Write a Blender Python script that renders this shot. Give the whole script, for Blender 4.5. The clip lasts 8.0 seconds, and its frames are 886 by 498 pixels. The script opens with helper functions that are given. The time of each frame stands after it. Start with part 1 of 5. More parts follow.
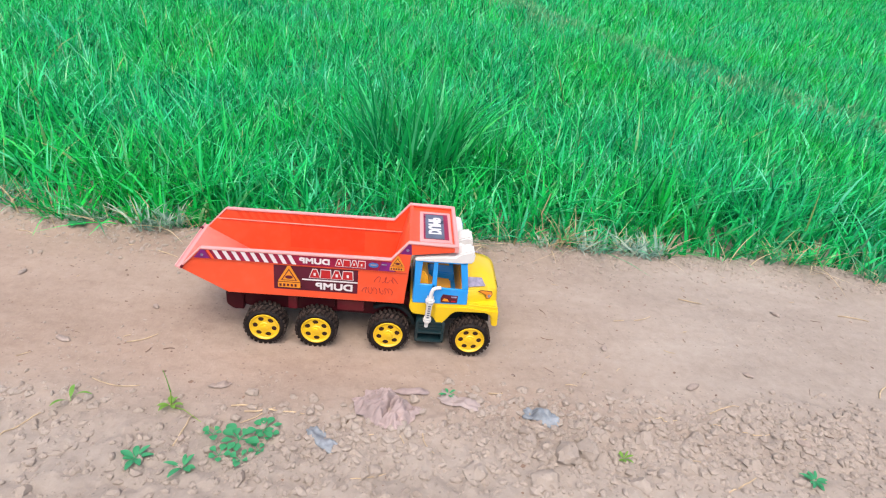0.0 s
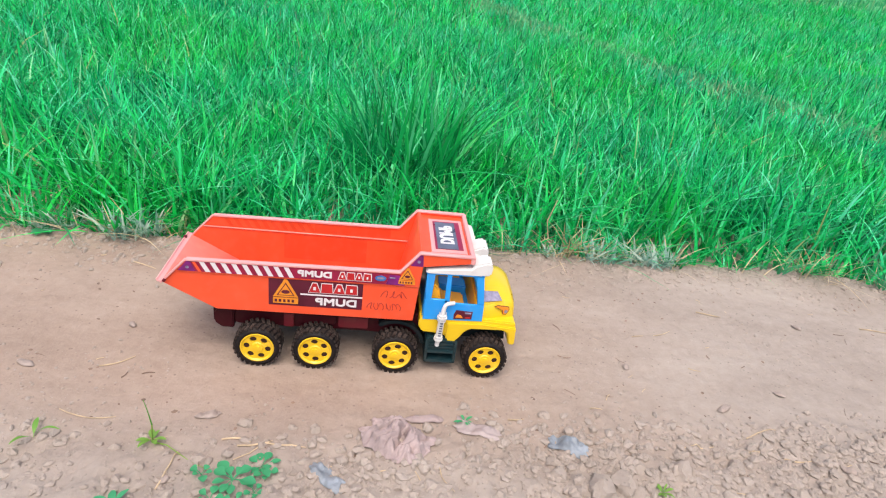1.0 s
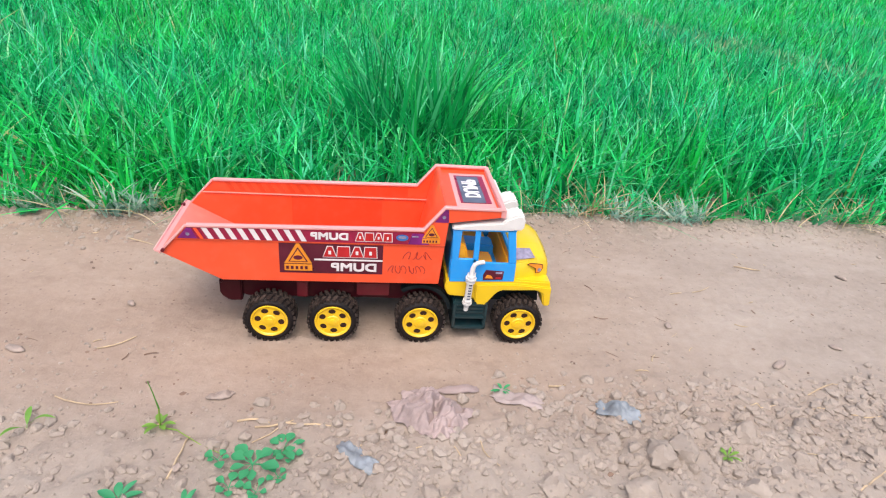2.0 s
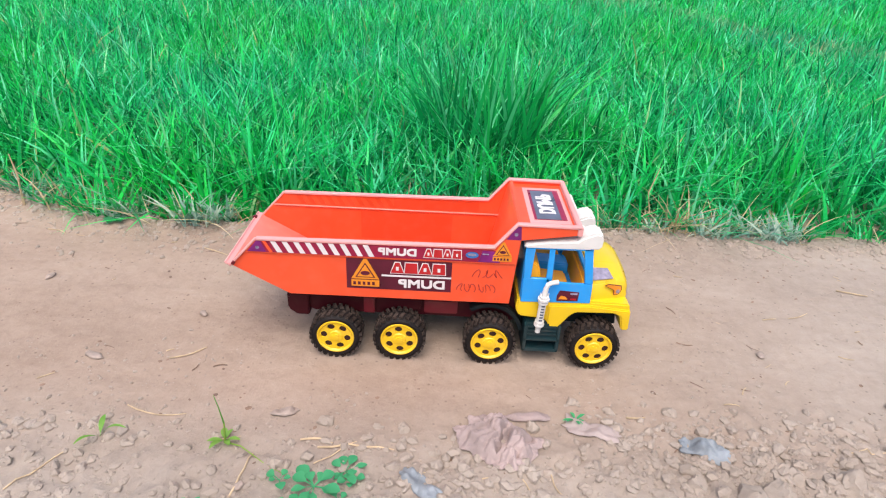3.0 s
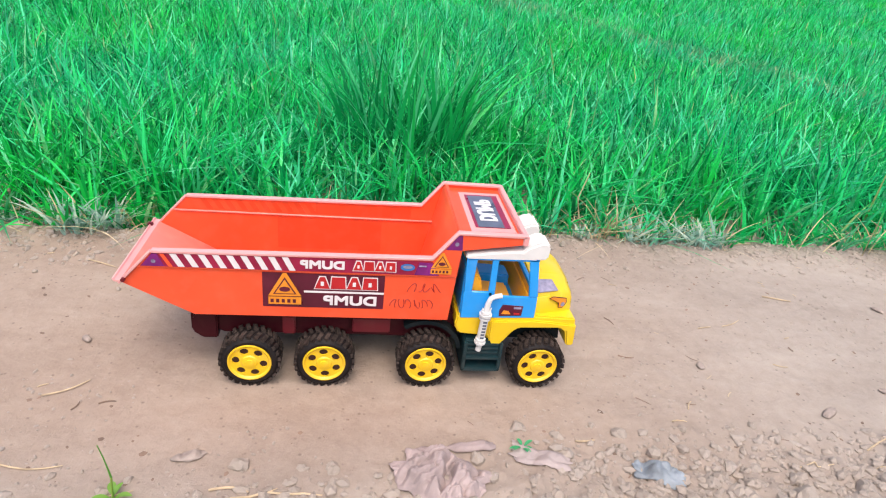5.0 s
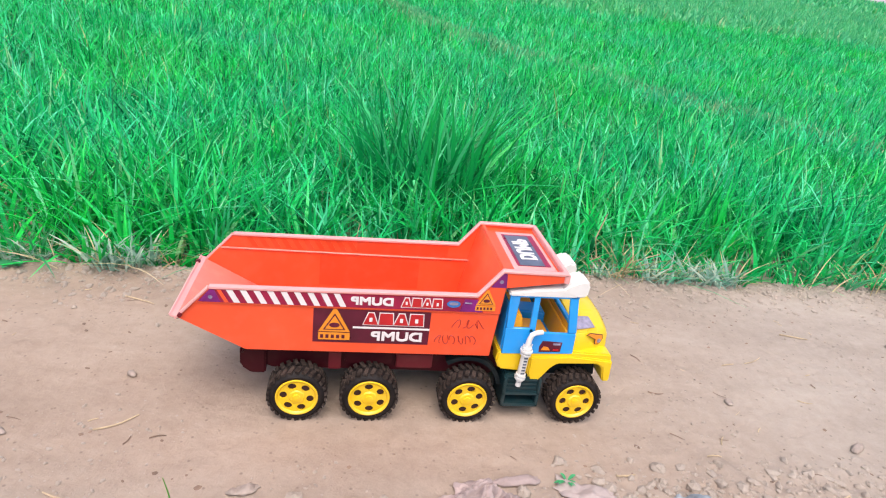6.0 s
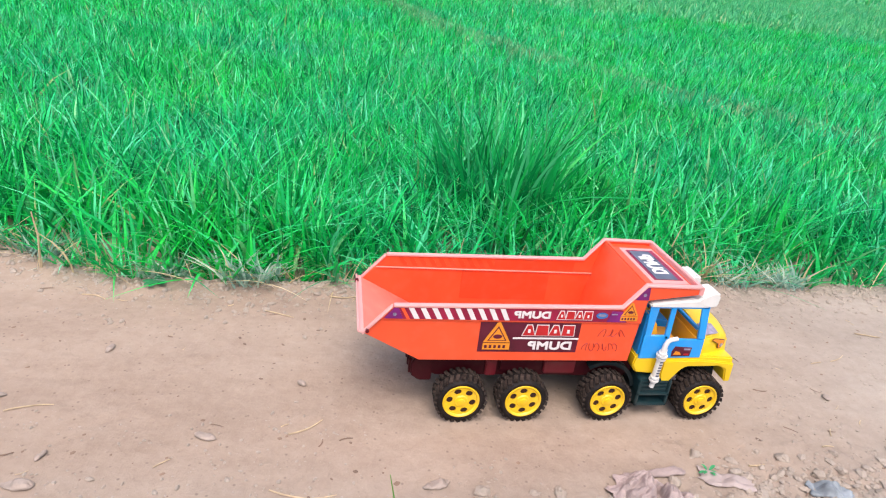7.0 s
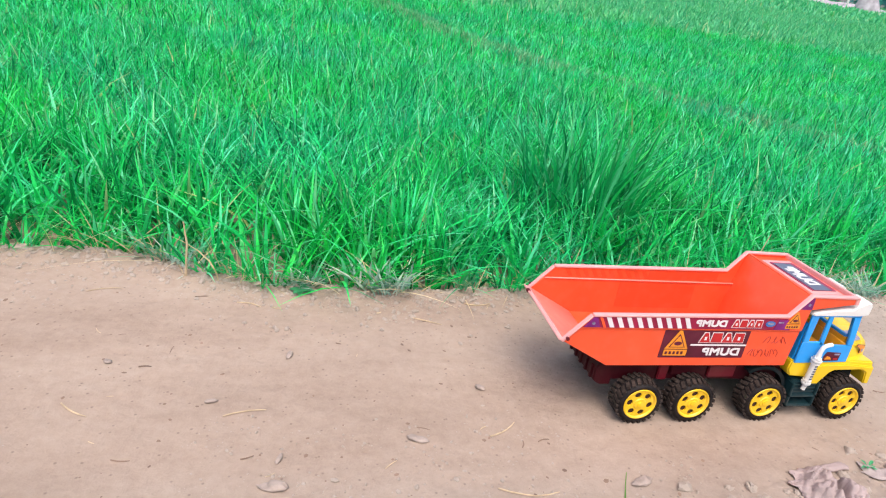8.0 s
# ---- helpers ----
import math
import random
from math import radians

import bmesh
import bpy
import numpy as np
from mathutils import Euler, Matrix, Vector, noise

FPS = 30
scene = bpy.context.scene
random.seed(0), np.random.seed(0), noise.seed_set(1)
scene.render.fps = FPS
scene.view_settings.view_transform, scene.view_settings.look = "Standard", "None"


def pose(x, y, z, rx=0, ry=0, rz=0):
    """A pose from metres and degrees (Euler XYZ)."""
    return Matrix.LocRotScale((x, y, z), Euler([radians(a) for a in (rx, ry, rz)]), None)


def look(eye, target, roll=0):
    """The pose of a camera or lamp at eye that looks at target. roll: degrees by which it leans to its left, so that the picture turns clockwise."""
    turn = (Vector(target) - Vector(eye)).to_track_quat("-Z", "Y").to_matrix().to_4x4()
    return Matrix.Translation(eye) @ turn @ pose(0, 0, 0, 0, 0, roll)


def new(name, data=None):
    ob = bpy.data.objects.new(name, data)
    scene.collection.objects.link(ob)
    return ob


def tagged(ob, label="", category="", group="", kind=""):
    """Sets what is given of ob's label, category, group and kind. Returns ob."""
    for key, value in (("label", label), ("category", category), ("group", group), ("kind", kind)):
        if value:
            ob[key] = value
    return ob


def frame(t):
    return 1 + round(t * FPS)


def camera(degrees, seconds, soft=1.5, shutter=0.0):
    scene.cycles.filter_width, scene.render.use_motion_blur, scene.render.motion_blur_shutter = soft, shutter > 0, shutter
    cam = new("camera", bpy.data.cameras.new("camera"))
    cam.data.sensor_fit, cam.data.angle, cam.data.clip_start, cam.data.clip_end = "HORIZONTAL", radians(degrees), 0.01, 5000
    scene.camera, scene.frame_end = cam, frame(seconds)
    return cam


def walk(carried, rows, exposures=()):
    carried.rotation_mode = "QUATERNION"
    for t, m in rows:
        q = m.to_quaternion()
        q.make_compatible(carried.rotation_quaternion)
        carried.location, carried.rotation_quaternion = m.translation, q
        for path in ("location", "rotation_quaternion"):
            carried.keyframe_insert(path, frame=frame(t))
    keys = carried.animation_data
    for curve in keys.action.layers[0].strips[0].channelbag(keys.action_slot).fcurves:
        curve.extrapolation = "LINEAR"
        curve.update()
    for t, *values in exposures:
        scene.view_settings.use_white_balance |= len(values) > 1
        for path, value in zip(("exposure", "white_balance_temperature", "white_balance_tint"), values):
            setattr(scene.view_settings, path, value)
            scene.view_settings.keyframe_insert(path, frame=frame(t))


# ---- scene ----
cam = camera(71.9, 8.0, soft=1.15)
PATH = [
    (0, (0.034, -0.877, 0.614), (0.186, 0.879, -0.331), 6.7),
    (0.5, (0.03, -0.852, 0.563), (0.204, 0.939, -0.312), 5.8),
    (1, (-0.015, -0.796, 0.571), (0.221, 0.968, -0.342), 7.9),
    (1.5, (-0.02, -0.757, 0.54), (0.274, 0.969, -0.426), 8.0),
    (1.7, (-0.029, -0.749, 0.521), (0.271, 0.975, -0.448), 7.0),
    (2.8, (-0.05, -0.715, 0.486), (-0.007, 1.062, -0.431), 2.6),
    (3, (-0.038, -0.708, 0.495), (-0.022, 1.05, -0.457), 3.0),
    (3.5, (-0.065, -0.71, 0.459), (-0.034, 1.053, -0.484), 3.9),
    (4, (-0.096, -0.663, 0.474), (0.014, 1.066, -0.525), 4.8),
    (4.5, (-0.094, -0.652, 0.463), (0.153, 1.069, -0.526), 6.9),
    (5, (-0.06, -0.636, 0.465), (0.246, 1.113, -0.456), 7.0),
    (5.2, (-0.079, -0.636, 0.461), (0.204, 1.145, -0.405), 8.2),
    (6.3, (-0.168, -0.675, 0.469), (0.174, 1.138, -0.302), 7.0),
    (6.5, (-0.22, -0.69, 0.466), (0.113, 1.136, -0.279), 6.5),
    (7, (-0.318, -0.686, 0.502), (0.028, 1.111, -0.306), 6.6),
    (7.5, (-0.44, -0.692, 0.49), (-0.03, 1.122, -0.248), 8.1),
    (8, (-0.596, -0.679, 0.503), (-0.159, 1.104, -0.29), 8.0),
]
EXPOSURES = [(0, 0.83, 6500, 10), (3.5, 0.87, 6500, 10), (6.3, 0.95, 6500, 10), (8, 0.96, 6500, 10)]
walk(cam, [(t, look(eye, target, roll)) for t, eye, target, roll in PATH], EXPOSURES)

# ---------------------------------------------------------------- world and light
world = bpy.data.worlds.new("overcast_sky")
scene.world = world
world.use_nodes = True
wn = world.node_tree.nodes
sky = wn.new("ShaderNodeTexSky")
sky.sky_type = "NISHITA"
sky.sun_disc = False
sky.sun_elevation = radians(65)
sky.sun_rotation = radians(186)
sky.air_density, sky.dust_density, sky.ozone_density = 0.8, 5.0, 1.0
wn["Background"].inputs["Strength"].default_value = 0.15
world.node_tree.links.new(sky.outputs["Color"], wn["Background"].inputs["Color"])

sun_data = bpy.data.lights.new("sun", "SUN")
sun_data.energy, sun_data.angle, sun_data.color = 0.9, radians(60), (1.0, 0.95, 0.88)
sun = new("sun", sun_data)
sun.matrix_world = look((-0.1, -1.0, 2.2), (0, 0, 0))


# ---------------------------------------------------------------- materials
def material(name, base, rough=0.5, metal=0.0, vary=0.0, scale=30.0, bump=0.0, bump_scale=200.0, spec=0.5, coat=0.0):
    """Principled surface with two scales of colour variation and fine relief."""
    m = bpy.data.materials.new(name)
    m.use_nodes = True
    n, l = m.node_tree.nodes, m.node_tree.links
    p = n["Principled BSDF"]
    p.inputs["Roughness"].default_value = rough
    p.inputs["Metallic"].default_value = metal
    p.inputs["Specular IOR Level"].default_value = spec
    p.inputs["Coat Weight"].default_value = coat
    p.inputs["Base Color"].default_value = (*base, 1)
    geo = n.new("ShaderNodeTexCoord")
    if vary:
        big = n.new("ShaderNodeTexNoise")
        big.inputs["Scale"].default_value, big.inputs["Detail"].default_value = scale, 6
        l.new(geo.outputs["Object"], big.inputs["Vector"])
        ramp = n.new("ShaderNodeValToRGB")
        lo, hi = ramp.color_ramp.elements
        lo.position, hi.position = 0.3, 0.7
        lo.color = (*[c * (1 - vary) for c in base], 1)
        hi.color = (*[min(1, c * (1 + vary)) for c in base], 1)
        l.new(big.outputs["Fac"], ramp.inputs["Fac"])
        l.new(ramp.outputs["Color"], p.inputs["Base Color"])
        rr = n.new("ShaderNodeMapRange")
        rr.inputs["To Min"].default_value, rr.inputs["To Max"].default_value = max(0, rough - 0.1), min(1, rough + 0.12)
        l.new(big.outputs["Fac"], rr.inputs["Value"])
        l.new(rr.outputs["Result"], p.inputs["Roughness"])
    if bump:
        fine = n.new("ShaderNodeTexNoise")
        fine.inputs["Scale"].default_value, fine.inputs["Detail"].default_value = bump_scale, 8
        l.new(geo.outputs["Object"], fine.inputs["Vector"])
        b = n.new("ShaderNodeBump")
        b.inputs["Strength"].default_value, b.inputs["Distance"].default_value = bump, 0.002
        l.new(fine.outputs["Fac"], b.inputs["Height"])
        l.new(b.outputs["Normal"], p.inputs["Normal"])
    return m


def plastic(name, base, rough=0.36, dust=0.12):
    """Moulded toy plastic: light sheen, slight waviness, thin patchy road dust."""
    m = material(name, base, rough, vary=0.06, scale=25, bump=0.05, bump_scale=90)
    n, l = m.node_tree.nodes, m.node_tree.links
    p = n["Principled BSDF"]
    src = p.inputs["Base Color"].links[0].from_socket
    geo = n.new("ShaderNodeTexCoord")
    spots = n.new("ShaderNodeTexNoise")
    spots.inputs["Scale"].default_value, spots.inputs["Detail"].default_value = 60, 10
    l.new(geo.outputs["Object"], spots.inputs["Vector"])
    r = n.new("ShaderNodeMapRange")
    r.inputs["From Min"].default_value, r.inputs["From Max"].default_value = 0.48, 0.75
    r.inputs["To Max"].default_value = dust
    l.new(spots.outputs["Fac"], r.inputs["Value"])
    mix = n.new("ShaderNodeMix")
    mix.data_type = "RGBA"
    l.new(r.outputs["Result"], mix.inputs["Factor"])
    l.new(src, mix.inputs["A"])
    mix.inputs["B"].default_value = (0.5, 0.36, 0.26, 1)
    l.new(mix.outputs["Result"], p.inputs["Base Color"])
    return m


def soil(name, dark, mid, light, bump=0.6, verge=False):
    """Dry sandy earth: broad damp and dusty patches, grains, small dark specks."""
    m = bpy.data.materials.new(name)
    m.use_nodes = True
    n, l = m.node_tree.nodes, m.node_tree.links
    p = n["Principled BSDF"]
    p.inputs["Roughness"].default_value = 0.95
    p.inputs["Specular IOR Level"].default_value = 0.15
    geo = n.new("ShaderNodeNewGeometry")

    def tex(scale, detail, rough=0.6):
        t = n.new("ShaderNodeTexNoise")
        t.inputs["Scale"].default_value, t.inputs["Detail"].default_value, t.inputs["Roughness"].default_value = scale, detail, rough
        l.new((worn if scale < 30 else geo).outputs["Position" if scale >= 30 else "Vector"], t.inputs["Vector"])
        return t

    worn = n.new("ShaderNodeMapping")          # wear runs along the path
    worn.inputs["Scale"].default_value = (0.4, 1.0, 1.0)
    l.new(geo.outputs["Position"], worn.inputs["Vector"])
    broad, grain = tex(7, 7, 0.62), tex(55, 10, 0.75)
    ramp = n.new("ShaderNodeValToRGB")
    ramp.color_ramp.elements[0].position, ramp.color_ramp.elements[0].color = 0.25, (*dark, 1)
    ramp.color_ramp.elements[1].position, ramp.color_ramp.elements[1].color = 0.75, (*light, 1)
    e = ramp.color_ramp.elements.new(0.5)
    e.color = (*mid, 1)
    add = n.new("ShaderNodeMath")
    add.operation = "MULTIPLY_ADD"
    add.inputs[1].default_value = 0.45
    l.new(grain.outputs["Fac"], add.inputs[0])
    half = n.new("ShaderNodeMath")
    half.operation = "MULTIPLY"
    half.inputs[1].default_value = 0.55
    l.new(broad.outputs["Fac"], half.inputs[0])
    l.new(half.outputs[0], add.inputs[2])
    l.new(add.outputs[0], ramp.inputs["Fac"])
    specks = n.new("ShaderNodeTexVoronoi")
    specks.inputs["Scale"].default_value = 75
    specks.inputs["Randomness"].default_value = 1
    l.new(geo.outputs["Position"], specks.inputs["Vector"])
    sr = n.new("ShaderNodeMapRange")
    sr.inputs["From Min"].default_value, sr.inputs["From Max"].default_value = 0.05, 0.16
    sr.inputs["To Min"].default_value, sr.inputs["To Max"].default_value = 0.45, 0.0
    l.new(specks.outputs["Distance"], sr.inputs["Value"])
    mix = n.new("ShaderNodeMix")
    mix.data_type = "RGBA"
    l.new(sr.outputs["Result"], mix.inputs["Factor"])
    l.new(ramp.outputs["Color"], mix.inputs["A"])
    mix.inputs["B"].default_value = (*[c * 0.35 for c in dark], 1)
    tone = mix.outputs["Result"]
    if verge:
        # looser, greyer earth on the verge and farther along the path
        xyz = n.new("ShaderNodeSeparateXYZ")
        l.new(geo.outputs["Position"], xyz.inputs[0])
        ramps = []
        for axis, lo, hi in (("Y", -0.12, -0.34), ("X", 0.0, 0.7)):
            r = n.new("ShaderNodeMapRange")
            r.interpolation_type = "SMOOTHSTEP"
            r.inputs["From Min"].default_value, r.inputs["From Max"].default_value = lo, hi
            r.inputs["To Max"].default_value = 0.75 if axis == "Y" else 0.7
            l.new(xyz.outputs[axis], r.inputs["Value"])
            ramps.append(r)
        big = n.new("ShaderNodeMath")
        big.operation = "MAXIMUM"
        l.new(ramps[0].outputs[0], big.inputs[0])
        l.new(ramps[1].outputs[0], big.inputs[1])
        hsv = n.new("ShaderNodeHueSaturation")
        hsv.inputs["Hue"].default_value, hsv.inputs["Saturation"].default_value, hsv.inputs["Value"].default_value = 0.513, 0.58, 1.0
        l.new(tone, hsv.inputs["Color"])
        blend = n.new("ShaderNodeMix")
        blend.data_type = "RGBA"
        l.new(big.outputs[0], blend.inputs["Factor"])
        l.new(tone, blend.inputs["A"])
        l.new(hsv.outputs["Color"], blend.inputs["B"])
        tone = blend.outputs["Result"]
    l.new(tone, p.inputs["Base Color"])
    b = n.new("ShaderNodeBump")
    b.inputs["Strength"].default_value, b.inputs["Distance"].default_value = bump, 0.004
    l.new(grain.outputs["Fac"], b.inputs["Height"])
    l.new(b.outputs["Normal"], p.inputs["Normal"])
    return m


def leaf(name, colours, rough=0.45, through_part=0.38, swing=1.0):
    """Leaf blades: each island its own shade, light passing through."""
    m = bpy.data.materials.new(name)
    m.use_nodes = True
    n, l = m.node_tree.nodes, m.node_tree.links
    p = n["Principled BSDF"]
    p.inputs["Roughness"].default_value = rough
    p.inputs["Specular IOR Level"].default_value = 0.32
    geo = n.new("ShaderNodeNewGeometry")
    ramp = n.new("ShaderNodeValToRGB")
    els = ramp.color_ramp.elements
    els[0].position, els[0].color = colours[0][0], (*colours[0][1], 1)
    els[1].position, els[1].color = colours[-1][0], (*colours[-1][1], 1)
    for pos, c in colours[1:-1]:
        els.new(pos).color = (*c, 1)
    l.new(geo.outputs["Random Per Island"], ramp.inputs["Fac"])
    patch = n.new("ShaderNodeTexNoise")
    patch.inputs["Scale"].default_value, patch.inputs["Detail"].default_value = 1.6, 3
    l.new(geo.outputs["Position"], patch.inputs["Vector"])
    hsv = n.new("ShaderNodeHueSaturation")
    val = n.new("ShaderNodeMapRange")
    val.inputs["From Min"].default_value, val.inputs["From Max"].default_value = 0.3, 0.7
    val.inputs["To Min"].default_value, val.inputs["To Max"].default_value = 0.98, 1.08
    l.new(patch.outputs["Fac"], val.inputs["Value"])
    l.new(val.outputs["Result"], hsv.inputs["Value"])
    hue = n.new("ShaderNodeMapRange")
    hue.inputs["From Min"].default_value, hue.inputs["From Max"].default_value = 0.3, 0.7
    hue.inputs["To Min"].default_value, hue.inputs["To Max"].default_value = 0.5 + 0.019 * swing, 0.5 - 0.022 * swing
    l.new(patch.outputs["Fac"], hue.inputs["Value"])
    l.new(hue.outputs["Result"], hsv.inputs["Hue"])
    l.new(ramp.outputs["Color"], hsv.inputs["Color"])
    l.new(hsv.outputs["Color"], p.inputs["Base Color"])
    t = n.new("ShaderNodeBsdfTranslucent")
    l.new(hsv.outputs["Color"], t.inputs["Color"])
    mix = n.new("ShaderNodeMixShader")
    mix.inputs[0].default_value = through_part
    l.new(p.outputs[0], mix.inputs[1])
    l.new(t.outputs[0], mix.inputs[2])
    l.new(mix.outputs[0], n["Material Output"].inputs["Surface"])
    return m


M_SOIL = soil("dry_sandy_soil", (0.222, 0.160, 0.122), (0.330, 0.252, 0.200), (0.42, 0.340, 0.276), 0.8, True)
M_CLOD = soil("crumbled_soil", (0.27, 0.222, 0.182), (0.36, 0.304, 0.258), (0.45, 0.392, 0.343), 0.9)
M_CANOPY = soil("far_crop_cover", (0.05, 0.26, 0.11), (0.09, 0.34, 0.15), (0.16, 0.38, 0.19), 1.0)
# sky glints on the blades are put in as the ramp's mint-pale shares
M_GRASS = leaf("young_crop_blades", [(0.0, (0.001, 0.13, 0.044)), (0.22, (0.004, 0.31, 0.092)), (0.48, (0.010, 0.52, 0.135)), (0.72, (0.020, 0.68, 0.158)),
                                     (0.86, (0.05, 0.70, 0.32)), (0.95, (0.15, 0.74, 0.42)), (0.99, (0.24, 0.66, 0.30)), (1.0, (0.42, 0.45, 0.18))], 0.34, 0.36)
M_TUFT = leaf("dark_grass_blades", [(0.0, (0.003, 0.19, 0.065)), (0.45, (0.007, 0.36, 0.12)), (0.8, (0.02, 0.54, 0.16)), (1.0, (0.12, 0.58, 0.34))])
M_WEED = leaf("weed_leaf", [(0.0, (0.03, 0.27, 0.12)), (0.6, (0.08, 0.38, 0.19)), (1.0, (0.18, 0.45, 0.27))])
M_SPROUT = leaf("sprout_leaf", [(0.0, (0.10, 0.32, 0.05)), (1.0, (0.30, 0.42, 0.08))])
M_DRY = leaf("dry_grass_stalks", [(0.0, (0.40, 0.30, 0.17)), (0.5, (0.56, 0.44, 0.27)), (1.0, (0.66, 0.55, 0.38))], 0.7, 0.25, 0.0)
M_BANK = leaf("half_dry_bank_grass", [(0.0, (0.05, 0.36, 0.14)), (0.5, (0.13, 0.46, 0.20)), (0.88, (0.24, 0.50, 0.26)), (1.0, (0.42, 0.44, 0.24))], 0.6, 0.3, 0.0)
M_GREYGREEN = leaf("grey_green_wiry_stems", [(0.0, (0.15, 0.33, 0.26)), (0.5, (0.32, 0.48, 0.40)), (1.0, (0.56, 0.64, 0.54))], 0.7, 0.4, 0.0)
M_STRAW = material("dry_straw", (0.465, 0.352, 0.225), 0.7, vary=0.25, scale=60, bump=0.3, bump_scale=400)
M_CHIP = material("dark_twig_bits", (0.19, 0.125, 0.090), 0.85, vary=0.4, scale=40, bump=0.3)
M_RAG = material("dusty_mauve_cloth", (0.35, 0.275, 0.262), 0.9, vary=0.3, scale=25, bump=0.6, bump_scale=900)
M_SHEET = material("dusty_lilac_plastic_film", (0.33, 0.27, 0.255), 0.7, vary=0.18, scale=20, bump=0.4, bump_scale=160)
M_SCRAP = material("blue_grey_plastic_scrap", (0.20, 0.225, 0.25), 0.5, vary=0.35, scale=60, bump=0.4, bump_scale=300)
M_DEADLEAF = material("dry_grey_leaf", (0.31, 0.25, 0.215), 0.8, vary=0.3, scale=60, bump=0.4, bump_scale=300)

M_RED = plastic("orange_red_plastic", (0.78, 0.082, 0.026), 0.36, 0.06)
M_THROUGH = plastic("darker_orange_red_plastic", (0.66, 0.060, 0.018), 0.36, 0.06)
# sky sheen along the body's edges is put into this paler red
M_RAIL = plastic("sky_paled_red_plastic", (0.67, 0.31, 0.30), 0.4, 0.2)
# the tail's reflection of the sky is put into this lighter red
M_CHUTE = plastic("sky_tinted_red_plastic", (0.70, 0.19, 0.15), 0.4, 0.2)
M_YELLOW = plastic("yellow_plastic", (0.74, 0.49, 0.008), 0.30, 0.06)
M_RIM = plastic("yellow_wheel_plastic", (0.76, 0.47, 0.008), 0.36, 0.12)
M_BLUE = plastic("sky_blue_plastic", (0.010, 0.29, 0.74), 0.33, 0.06)
M_WHITE = plastic("white_plastic", (0.66, 0.65, 0.63), 0.35, 0.1)
M_ORANGE = plastic("orange_plastic", (0.82, 0.37, 0.015), 0.4, 0.05)
M_MAROON = plastic("dark_maroon_plastic", (0.034, 0.002, 0.005), 0.5, 0.02)
M_REDPLATE = plastic("deep_red_plastic", (0.11, 0.002, 0.009), 0.42, 0.03)
M_TEAL = plastic("dark_teal_plastic", (0.006, 0.028, 0.034), 0.45, 0.05)
M_BLACK = plastic("black_plastic", (0.005, 0.010, 0.012), 0.55, 0.02)
M_TYRE = material("dusty_black_rubber", (0.013, 0.010, 0.010), 0.6, vary=0.5, scale=70, bump=0.4, bump_scale=300)
M_TREAD = material("dust_caked_rubber_lug", (0.036, 0.026, 0.022), 0.75, vary=0.8, scale=90, bump=0.5, bump_scale=300)
M_DARKHOLE = material("dark_recess", (0.025, 0.004, 0.004), 0.7)
M_STK_DARK = material("maroon_black_sticker", (0.085, 0.006, 0.020), 0.3, vary=0.3, scale=40)
M_STK_RED = material("dark_red_sticker", (0.26, 0.008, 0.042), 0.3, vary=0.2, scale=40)
M_STK_PURPLE = material("purple_sticker", (0.17, 0.010, 0.14), 0.3, vary=0.3, scale=60)
M_STK_WHITE = material("white_sticker_print", (0.68, 0.64, 0.64), 0.35, vary=0.05, scale=60)
M_STK_ORANGE = material("orange_sticker_print", (0.72, 0.25, 0.02), 0.35, vary=0.1, scale=60)
M_STK_REDTXT = material("red_sticker_print", (0.434, 0.014, 0.0175), 0.35, vary=0.1, scale=60)
M_STK_GREY = material("slate_sticker", (0.091, 0.105, 0.147), 0.3, vary=0.3, scale=50)
M_STK_BLUE = material("blue_sticker_print", (0.035, 0.154, 0.434), 0.35, vary=0.2, scale=80)
M_STK_LILAC = material("lilac_sticker_print", (0.252, 0.231, 0.322), 0.3, vary=0.4, scale=120)
M_INK = material("dark_red_marker_ink", (0.30, 0.012, 0.020), 0.5)
# haze before the distant trees is put into this pale teal
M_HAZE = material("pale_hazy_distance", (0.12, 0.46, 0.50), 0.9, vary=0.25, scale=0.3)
M_PALE = material("pale_lilac_earth", (0.36, 0.32, 0.36), 0.9, vary=0.35, scale=2.5)
# distance haze over the far crop is put into these paler greens
M_GRASS_FAR = leaf("haze_paled_crop_blades", [(0.0, (0.03, 0.30, 0.12)), (0.5, (0.07, 0.46, 0.19)), (0.9, (0.15, 0.54, 0.25)), (1.0, (0.36, 0.52, 0.26))], 0.5)

for m in (M_YELLOW, M_BLUE, M_RIM):
    m.node_tree.nodes["Principled BSDF"].inputs["Coat Weight"].default_value = 0.35
    m.node_tree.nodes["Principled BSDF"].inputs["Coat Roughness"].default_value = 0.25
for m in (M_BLACK, M_MAROON, M_TYRE, M_TREAD):
    m.node_tree.nodes["Principled BSDF"].inputs["Specular IOR Level"].default_value = 0.18

# ---------------------------------------------------------------- mesh helpers
def thing(name, label, category, at=(0, 0, 0), group="", kind=""):
    ob = new(name)
    ob.location = at
    ob.empty_display_size = 0.05
    return tagged(ob, label, category, group, kind)


def finish(bm, name, mat, smooth=40):
    bmesh.ops.recalc_face_normals(bm, faces=bm.faces[:])
    me = bpy.data.meshes.new(name)
    bm.to_mesh(me)
    bm.free()
    me.materials.append(mat)
    if smooth:
        me.polygons.foreach_set("use_smooth", [True] * len(me.polygons))
        me.set_sharp_from_angle(angle=radians(smooth))
    return me


def part(name, bm, mat, parent, label="", smooth=40):
    ob = new(name, finish(bm, name, mat, smooth))
    ob.parent = parent
    return tagged(ob, label)


